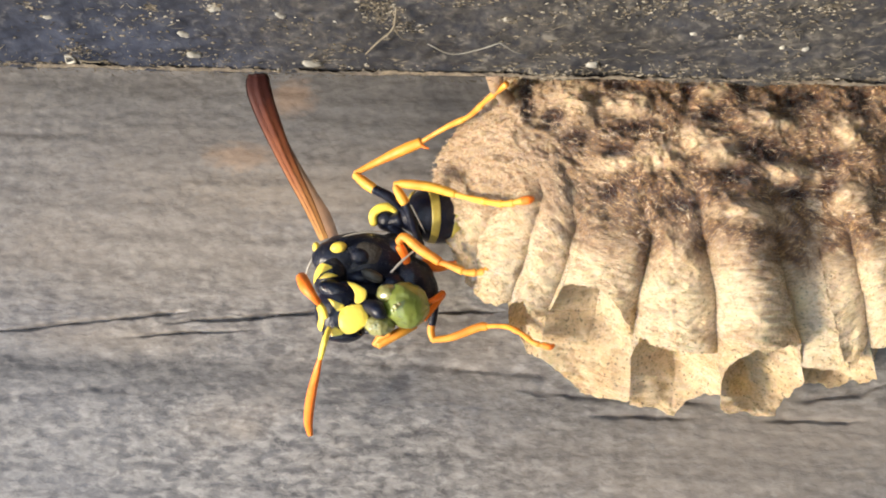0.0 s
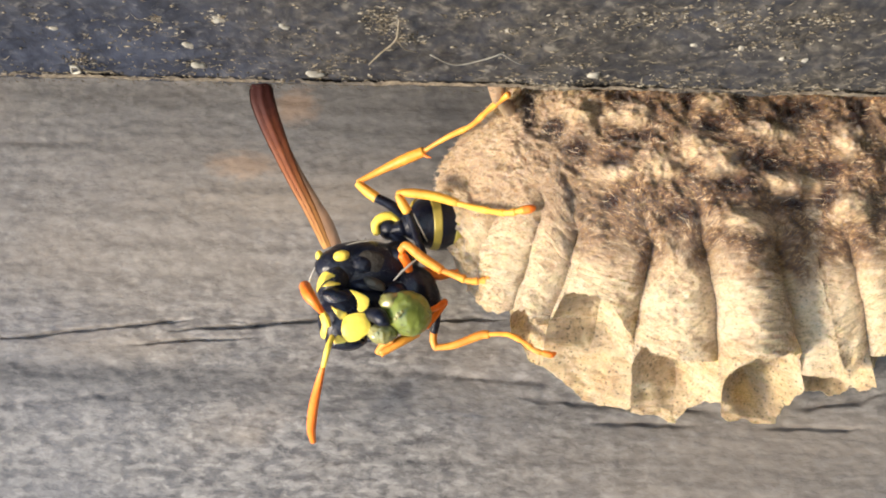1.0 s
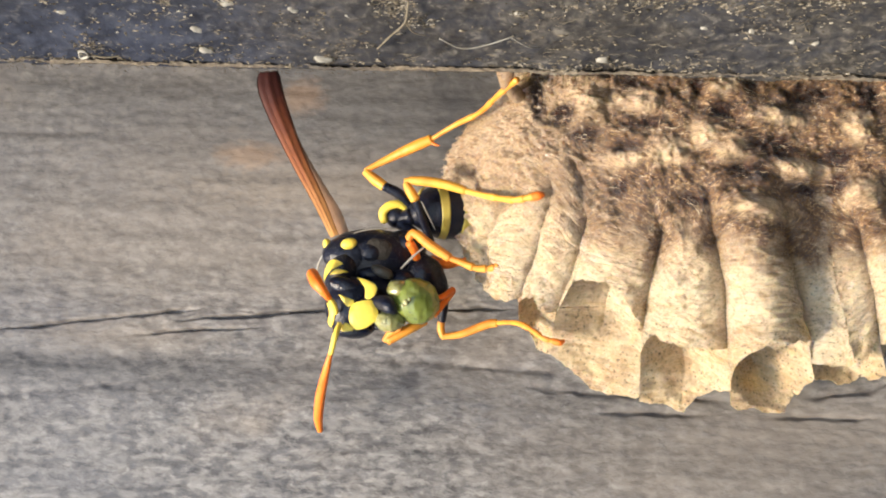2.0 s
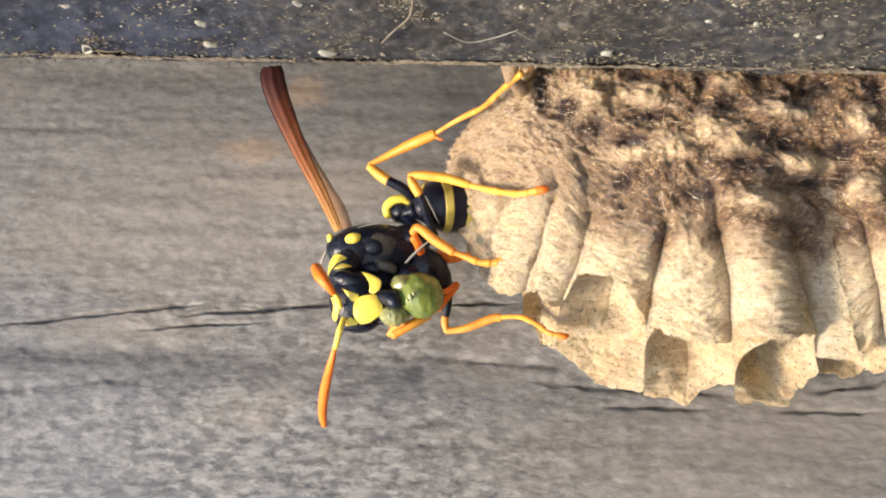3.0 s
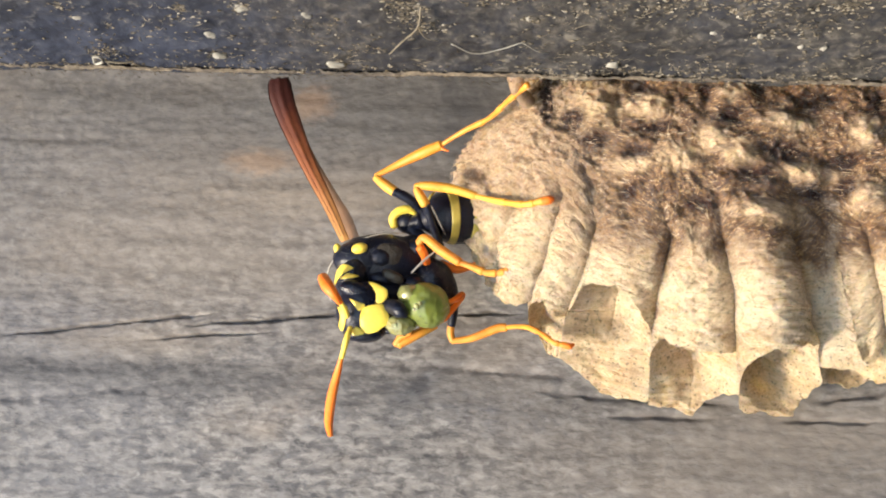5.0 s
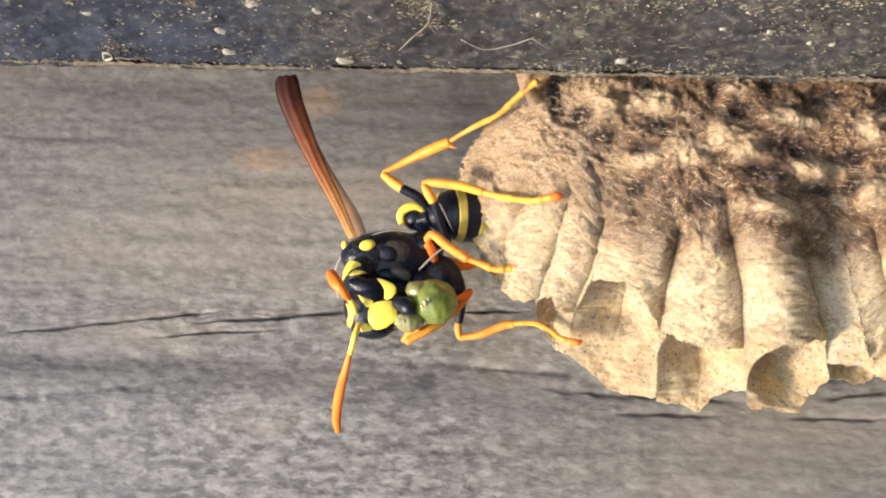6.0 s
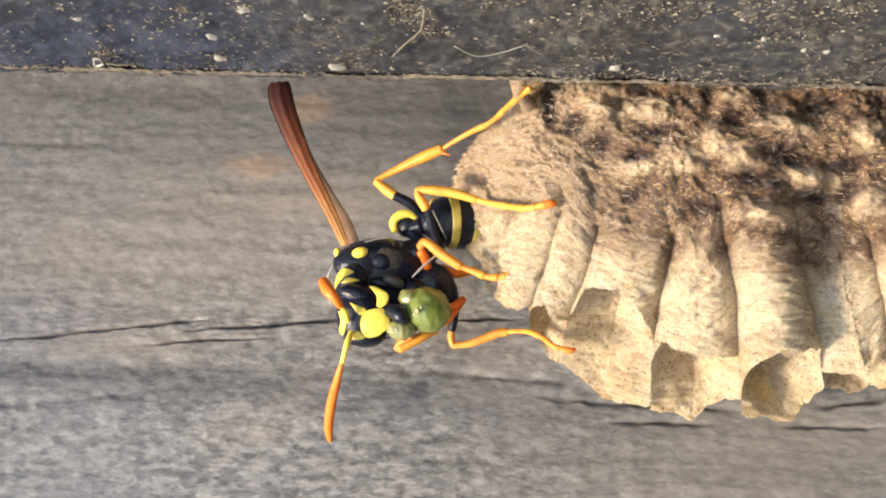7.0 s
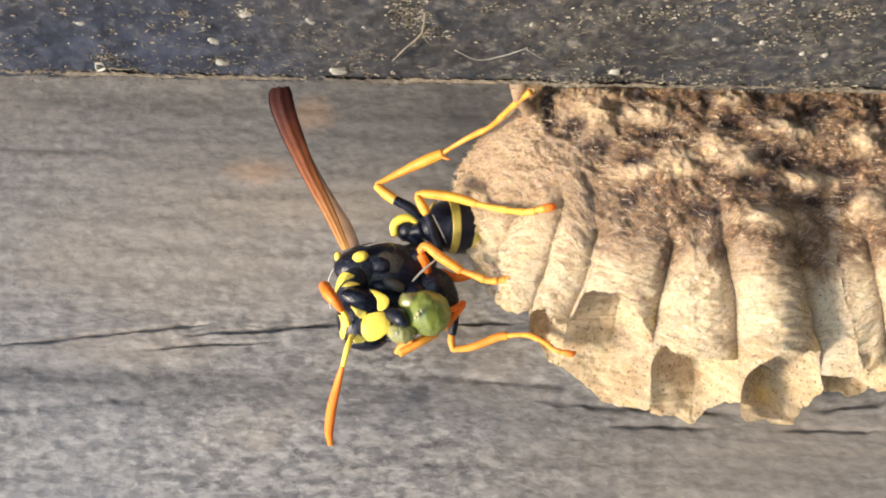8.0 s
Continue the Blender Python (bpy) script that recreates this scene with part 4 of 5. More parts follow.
def build_wasp():
    at = (-4.72, -5.50, -2.71)
    wasp = root("paper_wasp", at, "black and yellow paper wasp holding a green pulp ball", "wasp")
    # thorax
    th = Body((-4.81, -5.20, -2.32), X * 3.05 + Z * 0.1, Z * 1.95, Y * 1.62)
    thorax = link("thorax", th.mesh(rough=0.03, power=0.9), BLACK, wasp, "glossy black thorax")
    link("propodeum", Body((-2.64, -4.60, -1.43), X * 1.4, Z * 1.3, Y * 1.5).mesh(rough=0.04), BLACK, thorax)
    pl = Body((-1.12, -4.60, -3.76), X * 1.5 - Z * 0.3, Z * 1.9, Y * 1.5)
    link("side_plate", pl.mesh(rough=0.04), BLACK, thorax)
    pr = Body((-6.62, -5.80, -3.50), X * 1.2 + Z * 0.5, Z * 1.5, Y * 1.5)
    link("collar", pr.mesh(rough=0.02), BLACK, thorax)
    link("collar_stripe", badge([pr], [(-7.80, -7.00, -4.41), (-7.56, -7.00, -3.56), (-7.11, -7.00, -3.03), (-6.37, -7.00, -3.28), (-6.96, -7.00, -3.60), (-7.38, -7.00, -4.13), (-7.65, -7.00, -4.68)]), YELLOW, thorax, "yellow collar stripe")
    link("collar_stripe", badge([pr], [(-7.16, -7.00, -4.03), (-6.73, -7.00, -3.65), (-5.97, -7.00, -3.81), (-6.51, -7.00, -3.95)], 0.06), YELLOW, thorax, "yellow collar stripe")
    link("wing_scale", Body((-6.05, -7.10, -1.90), X * 0.54 + Z * 0.1, Z * 0.38, Y * 0.35).mesh(20, 12), YELLOW, thorax, "yellow wing-base scale")
    link("wing_scale", Body((-7.75, -6.30, -1.74), X * 0.26, Z * 0.36, Y * 0.3).mesh(20, 12), YELLOW, thorax, "yellow wing-base scale")
    for nm, mid, a, b, c in (("scutum", (-6.09, -5.80, -2.43), 1.95, 1.4, 1.25), ("rear_plate", (-2.51, -5.40, -1.36), 0.7, 0.75, 0.9),
                             ("neck_plate", (-4.55, -6.00, -3.68), 1.0, 0.6, 0.7), ("throat", (-4.41, -5.40, -4.55), 1.5, 1.0, 1.0), ("coxa", (-2.40, -5.60, -3.98), 0.9, 0.75, 0.9)):
        link(nm, Body(mid, X * a, Z * b, Y * c).mesh(56, 36, rough=0.03, seed=int(a * 100)), BLACK, thorax)
    link("flank_plate", Body((-4.27, -5.95, -2.11), X * 1.22 - Z * 0.1, Z * 0.98 + X * 0.1, Y * 0.95).mesh(56, 36, power=0.8, rough=0.04, seed=310), BROWN_DOWN, thorax, "downy brown-grey flank plate")
    link("flank_dome", Body((-4.65, -6.35, -2.31), X * 0.78, Z * 0.68, Y * 0.75).mesh(48, 30, power=0.9, rough=0.03, seed=315), BLACK, thorax)
    link("side_seam", Body((-3.78, -6.35, -3.59), X * 0.74 - Z * 0.2, Z * 0.40, Y * 0.50).mesh(40, 26, power=0.85, rough=0.05, seed=320), OLIVE, thorax, "dusty olive-grey side plate")
    link("shoulder_ridge", rod([(-6.17, -6.40, -1.05), (-5.18, -6.60, -0.80), (-4.24, -6.50, -0.63), (-3.14, -6.10, -0.48)], [0.03, 0.06, 0.06, 0.03], 40, 8), DUSTY, thorax, "pale downy ridge along the back")
    link("wing_root", rod([(-7.93, -6.00, -2.22), (-8.33, -5.80, -3.09), (-8.50, -5.40, -3.98), (-8.19, -5.00, -5.06)], [0.06, 0.07, 0.07, 0.05], 24, 8), GREY, thorax, "pale membrane edge")
    link("hip", rod([(-2.52, -6.40, -3.33), (-1.75, -6.80, -2.63), (-0.85, -6.60, -1.71)], [0.07, 0.09, 0.06], 20, 8), GREY, thorax, "pale grey hip joint")
    hairs(thorax, ((th, 1500), (pl, 700), (pr, 300), (Body((-5.78, -6.10, -2.57), X * 1.75, Z * 1.3, Y * 1.3), 260), (Body((-3.73, -5.90, -1.60), X * 1.0, Z * 0.75, Y * 1.0), 160)))
    # head
    hd = Body((-5.46, -6.60, -6.15), X * 1.9, Z * 2.05, Y * 1.3)
    head = link("head", hd.mesh(rough=0.015), BLACK, wasp, "black head with yellow face marks")
    e1 = Body((-5.80, -7.30, -4.94), X * 1.32 - Z * 0.32, Z * 0.68 + X * 0.1, Y * 0.7)
    link("eye", e1.mesh(rough=0.0), EYE, head, "shiny black compound eye")
    e2 = Body((-5.35, -6.90, -7.71), X * 1.3 + Z * 0.1, Z * 0.5, Y * 0.7)
    link("eye", e2.mesh(rough=0.0), EYE, head, "shiny black compound eye")
    cl = Body((-5.05, -5.20, -6.27), X * 4.2, Z * 3.6, Y * 2.75)
    shield = [(-5.42, -8.00, -6.62), (-5.30, -8.00, -6.23), (-4.87, -8.00, -6.04), (-4.37, -8.00, -5.94), (-3.98, -8.00, -5.98), (-3.73, -8.00, -6.37), (-3.55, -8.00, -6.71), (-3.62, -8.00, -7.18), (-3.94, -8.00, -7.47), (-4.30, -8.00, -7.74), (-4.86, -8.00, -7.86), (-5.23, -8.00, -7.64), (-5.39, -8.00, -7.20)]
    link("clypeus", badge([cl, hd], shield, 0.03, 0.07, n=60), YELLOW, head, "bright yellow face shield")
    fm = Body((-4.4, -5.2, -5.4), X * 4.2, Z * 3.6, Y * 2.9)
    link("face_mark", badge([fm], [(-5.01, -8.00, -4.53), (-4.47, -8.00, -4.65), (-3.83, -8.00, -4.99), (-3.77, -8.00, -5.47), (-4.10, -8.00, -5.84), (-4.41, -8.00, -5.78), (-4.48, -8.00, -5.17)], 0.08), YELLOW, head, "yellow mark by the eye")
    link("face_mark", badge([hd, e1], [(-6.21, -8.00, -5.61), (-5.59, -8.00, -5.83), (-5.16, -8.00, -6.03), (-5.55, -8.00, -6.38)], 0.06), YELLOW, head, "yellow mark by the eye")
    low = Body((-5.6, -5.2, -7.4), X * 4.2, Z * 3.6, Y * 2.55)
    link("face_mark", badge([low], [(-5.86, -8.00, -7.66), (-5.55, -8.00, -7.47), (-5.08, -8.00, -7.89), (-5.79, -8.00, -8.03)], 0.02), YELLOW, head, "yellow mark by the eye")
    link("brow_band", badge([hd], [(-6.93, -8.00, -6.18), (-6.53, -8.00, -6.33), (-6.33, -8.00, -6.91), (-6.47, -8.00, -7.71), (-6.75, -8.00, -7.43), (-6.70, -8.00, -6.79)], 0.05), YELLOW, head, "yellow band over the feeler sockets")
    hinge = (-3.79, -7.30, -5.55)
    jaw = link("mandible", rod([(-4.03, -7.30, -5.86), (-3.25, -7.90, -6.06), (-2.74, -8.20, -6.42), (-2.36, -8.10, -6.69)], [0.40, 0.52, 0.48, 0.16], 20, 14), BLACK, head, "black jaw", origin=hinge)
    link("mandible", rod([(-3.82, -6.80, -7.41), (-3.26, -7.00, -7.35), (-2.76, -7.00, -7.03)], [0.24, 0.2, 0.1], 16, 12), BLACK, head, "black jaw")
    # feelers
    an = link("feeler", rod([(-6.00, -8.00, -7.49), (-6.18, -8.20, -8.38), (-6.51, -7.60, -9.47)], [0.16, 0.2, 0.17], 16, 10), YELLOW, wasp, "yellow and orange feeler")
    link("flagellum", rod([(-6.52, -7.60, -9.40), (-6.86, -6.90, -10.30), (-7.56, -5.00, -11.74), (-7.97, -3.40, -13.07), (-8.01, -2.40, -13.89)], [0.15, 0.24, 0.33, 0.31, 0.2], 40, 12, seed=5), ORANGE, an)
    an = link("feeler", rod([(-6.28, -8.00, -6.83), (-6.36, -8.60, -6.43), (-6.69, -8.80, -6.00)], [0.16, 0.19, 0.16], 16, 10), YELLOW, wasp, "yellow and orange feeler")
    link("flagellum", rod([(-6.65, -8.80, -6.08), (-6.95, -9.40, -5.70), (-7.50, -9.20, -5.08), (-8.12, -8.00, -4.26)], [0.20, 0.30, 0.42, 0.38], 30, 12, seed=6), ORANGE, an)
    # wings
    build_wings(wasp)
    # gaster, which pumps as the wasp breathes
    pivot = (-2.76, -4.60, 0.37)
    gaster = link("gaster", Body((-3.34, -4.60, 0.76), X * 0.82, Z * 0.8, Y * 0.85).mesh(), BLACK, wasp, "black and yellow banded abdomen", origin=pivot)
    link("band", rod([(-4.18, -5.00, 0.30), (-4.25, -5.30, 0.90), (-3.80, -5.40, 1.36), (-3.12, -5.30, 1.49), (-2.71, -5.00, 1.14)], [0.26, 0.30, 0.32, 0.28, 0.2], 30, 12, flatten=0.7), YELLOW, gaster, "yellow ring")
    axis = spline([(-2.58, -4.90, 0.77), (-1.15, -4.70, 1.10), (0.45, -4.10, 1.32), (2.08, -3.50, 1.29), (3.22, -3.00, 1.17)], 60)
    prof = [0.5, 1.65, 2.0, 1.65, 0.3]
    link("tergite", rod(axis[::6], np.interp(np.linspace(0, 1, 10), np.linspace(0, 1, 5), prof), 50, 28), BLACK, gaster)
    # these rings carry their shade in the colour
    for t0, t1, lab in ((0.325, 0.395, "yellow ring darkened as in shade"), (0.57, 0.66, "yellow ring darkened as in shade")):
        tt = np.linspace(t0, t1, 6)
        pts = np.array([axis[min(59, int(t * 59))] * (1 - (t * 59 % 1)) + axis[min(59, int(t * 59) + 1)] * (t * 59 % 1) for t in tt])
        link("band", rod(pts, np.interp(tt, np.linspace(0, 1, 5), prof) + (0.11 if t0 < 0.5 else 0.06), 8, 28), SHADED_YELLOW, gaster, lab)
    link("plate_edge", rod([(-1.72, -6.4, 1.60), (-1.5, -6.5, 2.05), (-1.24, -6.3, 2.42)], [0.07, 0.09, 0.05], 14, 8), SHADED_YELLOW, gaster, "thin pale yellow plate edge")
    link("waist", rod([(-2.15, -5.00, -0.73), (-2.68, -4.90, -0.04), (-3.13, -4.80, 0.46), (-2.22, -5.20, 0.69)], [0.6, 0.42, 0.5, 0.6], 24, 14), BLACK, gaster)
    # legs
    leg(wasp, "leg", [
        ("femur", [(-2.33, -4.80, 1.45), (-3.11, -5.60, 2.08), (-4.25, -6.00, 2.58)], [0.30, 0.36, 0.33], BLACK),
        ("knee", [(-4.17, -6.00, 2.54), (-4.87, -6.00, 3.01), (-5.58, -6.00, 3.56)], [0.36, 0.36, 0.26], GOLD),
        ("tibia", [(-5.59, -6.00, 3.64), (-3.94, -6.30, 4.43), (-2.12, -7.00, 5.07), (-0.89, -7.40, 5.47)], [0.17, 0.27, 0.38, 0.34], AMBER),
        ("tarsus", [(-0.97, -7.40, 5.43), (0.68, -8.40, 6.08), (2.54, -10.20, 6.29), (3.93, -12.80, 6.40), (5.32, -15.60, 6.26)], knots(0.19, 4), AMBER),
        ("spur", [(-1.04, -7.40, 5.30), (-0.62, -7.50, 5.07), (-0.35, -7.50, 5.00)], [0.14, 0.09, 0.04], ORANGE),
    ], "black and amber hind leg reaching to the board")
    leg(wasp, "leg", [
        ("femur", [(-0.82, -5.20, -1.14), (-1.39, -6.40, 0.29), (-1.77, -7.40, 1.36)], [0.26, 0.3, 0.26], BLACK),
        # pale rod added in place of the highlight along the femur's edge
        ("edge_highlight", [(-1.27, -7.6, 1.0), (-0.9, -7.2, 0.34), (-0.37, -6.6, -0.65)], [0.04, 0.05, 0.03], DUSTY),
        ("knee", [(-1.72, -7.40, 1.16), (-2.07, -7.60, 1.68), (-2.38, -7.80, 2.20)], [0.33, 0.33, 0.22], GOLD),
        ("tibia", [(-2.46, -7.60, 2.34), (-1.63, -7.80, 2.38), (0.10, -7.90, 2.15), (1.67, -7.90, 1.71)], [0.24, 0.31, 0.33, 0.27], GOLD),
        ("tarsus", [(1.59, -7.90, 1.71), (3.23, -8.70, 1.11), (4.99, -10.00, 0.49), (6.27, -10.60, 0.53)], knots(0.23, 4), GOLD),
        ("claw", [(6.09, -10.50, 0.52), (6.63, -10.60, 0.61), (6.94, -10.50, 0.72)], [0.26, 0.28, 0.14], ORANGE),
    ], "amber leg stretched to the comb")
    leg(wasp, "leg", [
        ("femur", [(-1.58, -5.40, -2.59), (-1.73, -6.40, -2.07), (-1.99, -6.90, -1.66)], [0.28, 0.3, 0.3], ORANGE),
        ("tibia", [(-2.10, -7.00, -1.46), (-1.64, -7.20, -1.11), (-0.57, -7.40, -1.91), (0.80, -7.20, -2.73)], [0.26, 0.3, 0.34, 0.3], AMBER),
        ("tarsus", [(0.72, -7.20, -2.70), (1.63, -7.20, -3.01), (2.58, -7.20, -3.36), (3.50, -7.20, -3.34), (3.94, -7.20, -3.17)], knots(0.25, 4), AMBER),
    ], "amber leg resting on the comb edge")
    leg(wasp, "leg", [
        ("femur", [(-0.74, -4.20, -2.67), (-0.05, -4.00, -3.59), (0.11, -3.60, -5.07), (-0.03, -3.20, -6.17)], [0.35, 0.36, 0.32, 0.28], BLACK),
        ("knee", [(-0.04, -3.20, -5.98), (-0.07, -3.00, -6.64), (0.11, -2.90, -7.20)], [0.26, 0.26, 0.22], AMBER),
        ("tibia", [(0.03, -2.90, -7.17), (1.40, -3.10, -6.96), (3.13, -3.40, -6.29), (3.78, -3.50, -6.21)], [0.2, 0.26, 0.3, 0.28], AMBER),
        ("tarsus", [(3.71, -3.50, -6.21), (5.15, -5.00, -6.44), (6.25, -6.20, -7.08), (7.13, -6.60, -7.74), (7.97, -6.60, -7.90)], knots(0.19, 4), AMBER),
        ("claw", [(7.68, -6.60, -7.87), (8.12, -6.60, -7.96), (8.43, -6.50, -7.82)], [0.2, 0.22, 0.1], ORANGE),
    ], "black and amber leg on the comb rim")
    leg(wasp, "leg", [
        ("femur", [(-0.79, -5.60, -6.66), (-1.81, -6.00, -7.34), (-3.15, -6.00, -8.18)], [0.28, 0.34, 0.30], AMBER),
        ("tibia", [(-3.30, -6.00, -8.18), (-2.98, -6.30, -7.74), (-2.26, -6.70, -7.41)], [0.24, 0.22, 0.2], AMBER),
    ], "orange foreleg folded under the pulp ball")
    leg(wasp, "leg", [
        ("femur", [(-0.33, -5.00, -6.14), (0.13, -4.60, -5.28), (0.70, -4.40, -4.32)], [0.22, 0.26, 0.28], ORANGE),
        ("tibia", [(0.74, -4.40, -4.24), (0.47, -5.40, -4.78), (0.07, -6.20, -5.23)], [0.24, 0.2, 0.18], ORANGE),
    ], "orange foreleg folded behind the pulp ball")
    leg(wasp, "leg", [
        ("tibia", [(-0.84, -4.60, -2.06), (0.10, -4.20, -2.41), (1.22, -4.00, -2.09)], [0.22, 0.3, 0.26], ORANGE),
        ("tarsus", [(1.14, -4.00, -2.09), (1.88, -3.80, -1.78), (2.71, -3.60, -1.55)], [0.22, 0.2, 0.18], ORANGE),
    ], "orange leg on the shaded side")
    return wasp, gaster, pivot, at, jaw, hinge


def hairs(parent, bodies):
    """Short pale fuzz standing on the body."""
    rng = np.random.RandomState(12)
    bits = []
    for body, count in bodies:
        for _ in range(count):
            d = rng.normal(size=3)
            d /= np.linalg.norm(d)
            p = body.o + body.m @ d
            n = p - body.o
            n = n / np.linalg.norm(n) + 0.5 * rng.normal(size=3)
            n /= np.linalg.norm(n)
            side = np.cross(n, rng.normal(size=3))
            side *= 0.0075 / np.linalg.norm(side)
            up = np.cross(n, side)
            tip = p + n * rng.uniform(0.15, 0.4)
            bits.append((np.array([p + side, p - side * 0.5 + up, p - side * 0.5 - up, tip]), [[0, 1, 3], [1, 2, 3], [2, 0, 3]], None))
    tagged(link("fuzz", join(*bits), DUSTY, parent, "fine grey fuzz"), kind="stuff")


def build_wings(wasp):
    """Two wings, each folded lengthwise like a fan, narrow at the root and blunt at the tip."""
    c = spline([(-7.28, -6.20, -1.15), (-8.56, -6.30, 1.26), (-10.31, -6.60, 4.29), (-11.76, -7.00, 7.18), (-12.51, -7.30, 9.01), (-12.77, -7.40, 10.32)], 60)
    t = np.linspace(0, 1, 60)
    half = np.interp(t, [0, 0.2, 0.4, 0.6, 0.8, 0.93, 1], [0.3, 0.42, 0.55, 0.76, 0.86, 0.82, 0.66])
    tan = np.gradient(c, axis=0)
    tan /= np.linalg.norm(tan, axis=1)[:, None]
    side = np.cross(tan, VIEW)
    side /= np.linalg.norm(side, axis=1)[:, None]
    q = np.linspace(-1, 1, 15)
    fold = 0.16 * (1 - np.abs(q) ** 1.5) + 0.015 * np.cos(q * 9)
    top = c[:, None] + side[:, None] * (half[:, None] * q)[..., None] - VIEW * fold[None, :, None] * half[:, None, None] * 1.3
    ragged = 0.12 * fractal(q * 5, 0 * q, 131, 2)
    top[-1] += tan[-1] * ragged[:, None]
    low = top + VIEW * 0.07
    uv = np.stack(np.meshgrid(q * 0.1, t), -1)
    wing = link("wing", join(sheet(top, uv), sheet(low[:, ::-1], uv), sheet(np.stack([top[:, 0], low[:, 0]]), np.stack([uv[:, 0]] * 2)),
                sheet(np.stack([top[:, -1], low[:, -1]]), np.stack([uv[:, 0]] * 2)), sheet(np.stack([top[-1], low[-1]]), np.stack([uv[-1]] * 2))),
                WING, wasp, "folded amber-brown wing with a dark tip")
    for k, off in enumerate((-0.82, -0.2, 0.45)):
        p = c + side * (half * off)[:, None] - VIEW * ((0.16 * (1 - abs(off) ** 1.5) + 0.015 * math.cos(off * 9)) * half * 1.3)[:, None]
        link("vein", rod(p[2:52:7], [0.014, 0.012, 0.010, 0.008], 40, 6), VEIN, wing)
    # the other wing shows only as a pale strip beside the root
    c2 = spline([(-6.72, -5.60, -0.89), (-7.52, -5.40, 0.63), (-8.58, -5.40, 2.23), (-10.01, -5.80, 4.53), (-11.38, -6.20, 7.28)], 40)
    h2 = np.interp(np.linspace(0, 1, 40), [0, 0.3, 0.7, 1], [0.34, 0.42, 0.3, 0.1])
    t2 = np.gradient(c2, axis=0)
    s2 = np.cross(t2, VIEW)
    s2 /= np.linalg.norm(s2, axis=1)[:, None]
    p2 = c2[:, None] + s2[:, None] * (h2[:, None] * q)[..., None] - VIEW * 0.1 * (1 - q**2)[None, :, None]
    uv2 = np.stack(np.meshgrid(q * 0.1, np.linspace(0, 0.8, 40)), -1)
    link("wing", join(sheet(p2, uv2), sheet((p2 + VIEW * 0.05)[:, ::-1], uv2)), MEMBRANE, wasp, "pale folded wing half hidden behind the other")


def build_pulp():
    b = Body((-1.24, -7.20, -5.71), X * 1.5, Z * 1.5, Y * 1.4)
    ob = root("pulp_ball", (-1.17, -7.20, -6.98), "moist green ball of chewed caterpillar held in the jaws", "pulp ball")
    link("ball", b.mesh(72, 48, rough=0.075, seed=140), PULP, ob)
    link("lobe", Body((-2.30, -7.50, -5.06), X * 0.85, Z * 0.7, Y * 0.9).mesh(36, 24, rough=0.12, seed=150), PULP_PALE, ob, "pale glistening wet lobe")
    link("lobe", Body((-2.84, -7.40, -7.14), X * 0.95, Z * 0.66, Y * 0.75).mesh(36, 24, rough=0.2, seed=160), PULP_PALE, ob, "pale glistening wet lobe")
    for at, r in (((-1.65, -8.75, -6.12), 0.17), ((-1.44, -8.75, -5.93), 0.12), ((-1.83, -8.65, -6.33), 0.12), ((-3.05, -8.00, -7.27), 0.16), ((-2.88, -8.00, -7.01), 0.12), ((-3.01, -7.90, -7.55), 0.10)):
        link("droplet", Body(at, X * r, Z * r * 1.2, Y * r).mesh(16, 10), WET, ob, "clear wet droplet")
    return ob


# ---- small things on the board ----
def flake(name, xy, a, b, turn, label):
    """A thin curled flake stuck to the underside."""
    x, y = xy
    z = under(x, y)
    r, t = np.meshgrid(np.linspace(0.05, 1, 6), np.linspace(0, 2 * math.pi, 18, endpoint=False), indexing="ij")
    rad = r * (1 + 0.8 * fractal(t * 1.2, 0 * t + x, 171, 2))
    a, b = a * 0.8, b * 0.6
    px, py = a * rad * np.cos(t), b * rad * np.sin(t)
    c, s = math.cos(radians(turn)), math.sin(radians(turn))
    h = 0.10 - 0.07 * r**2 + 0.04 * fractal(t, r * 2 + y, 175, 2)
    top = np.stack([x + c * px - s * py, y + s * px + c * py, z - h], -1)
    low = top + np.array((0, 0, 0.3))
    ob = link(name, join(sheet(top, None, True), sheet(low[:, ::-1], None, True), sheet(np.stack([top[-1], low[-1]]), None, True)), FLAKE, origin=(x, y, z))
    return tagged(ob, label, "flake", "flakes on the board")


def strand(name, pts, r, label, mat):
    p = [(x, y, under(x, y) - dz) for (x, y), dz in pts]
    return tagged(link(name, rod(p, [r, r, r * 0.7], 30, 6), mat, origin=p[0]), label, "fibre")


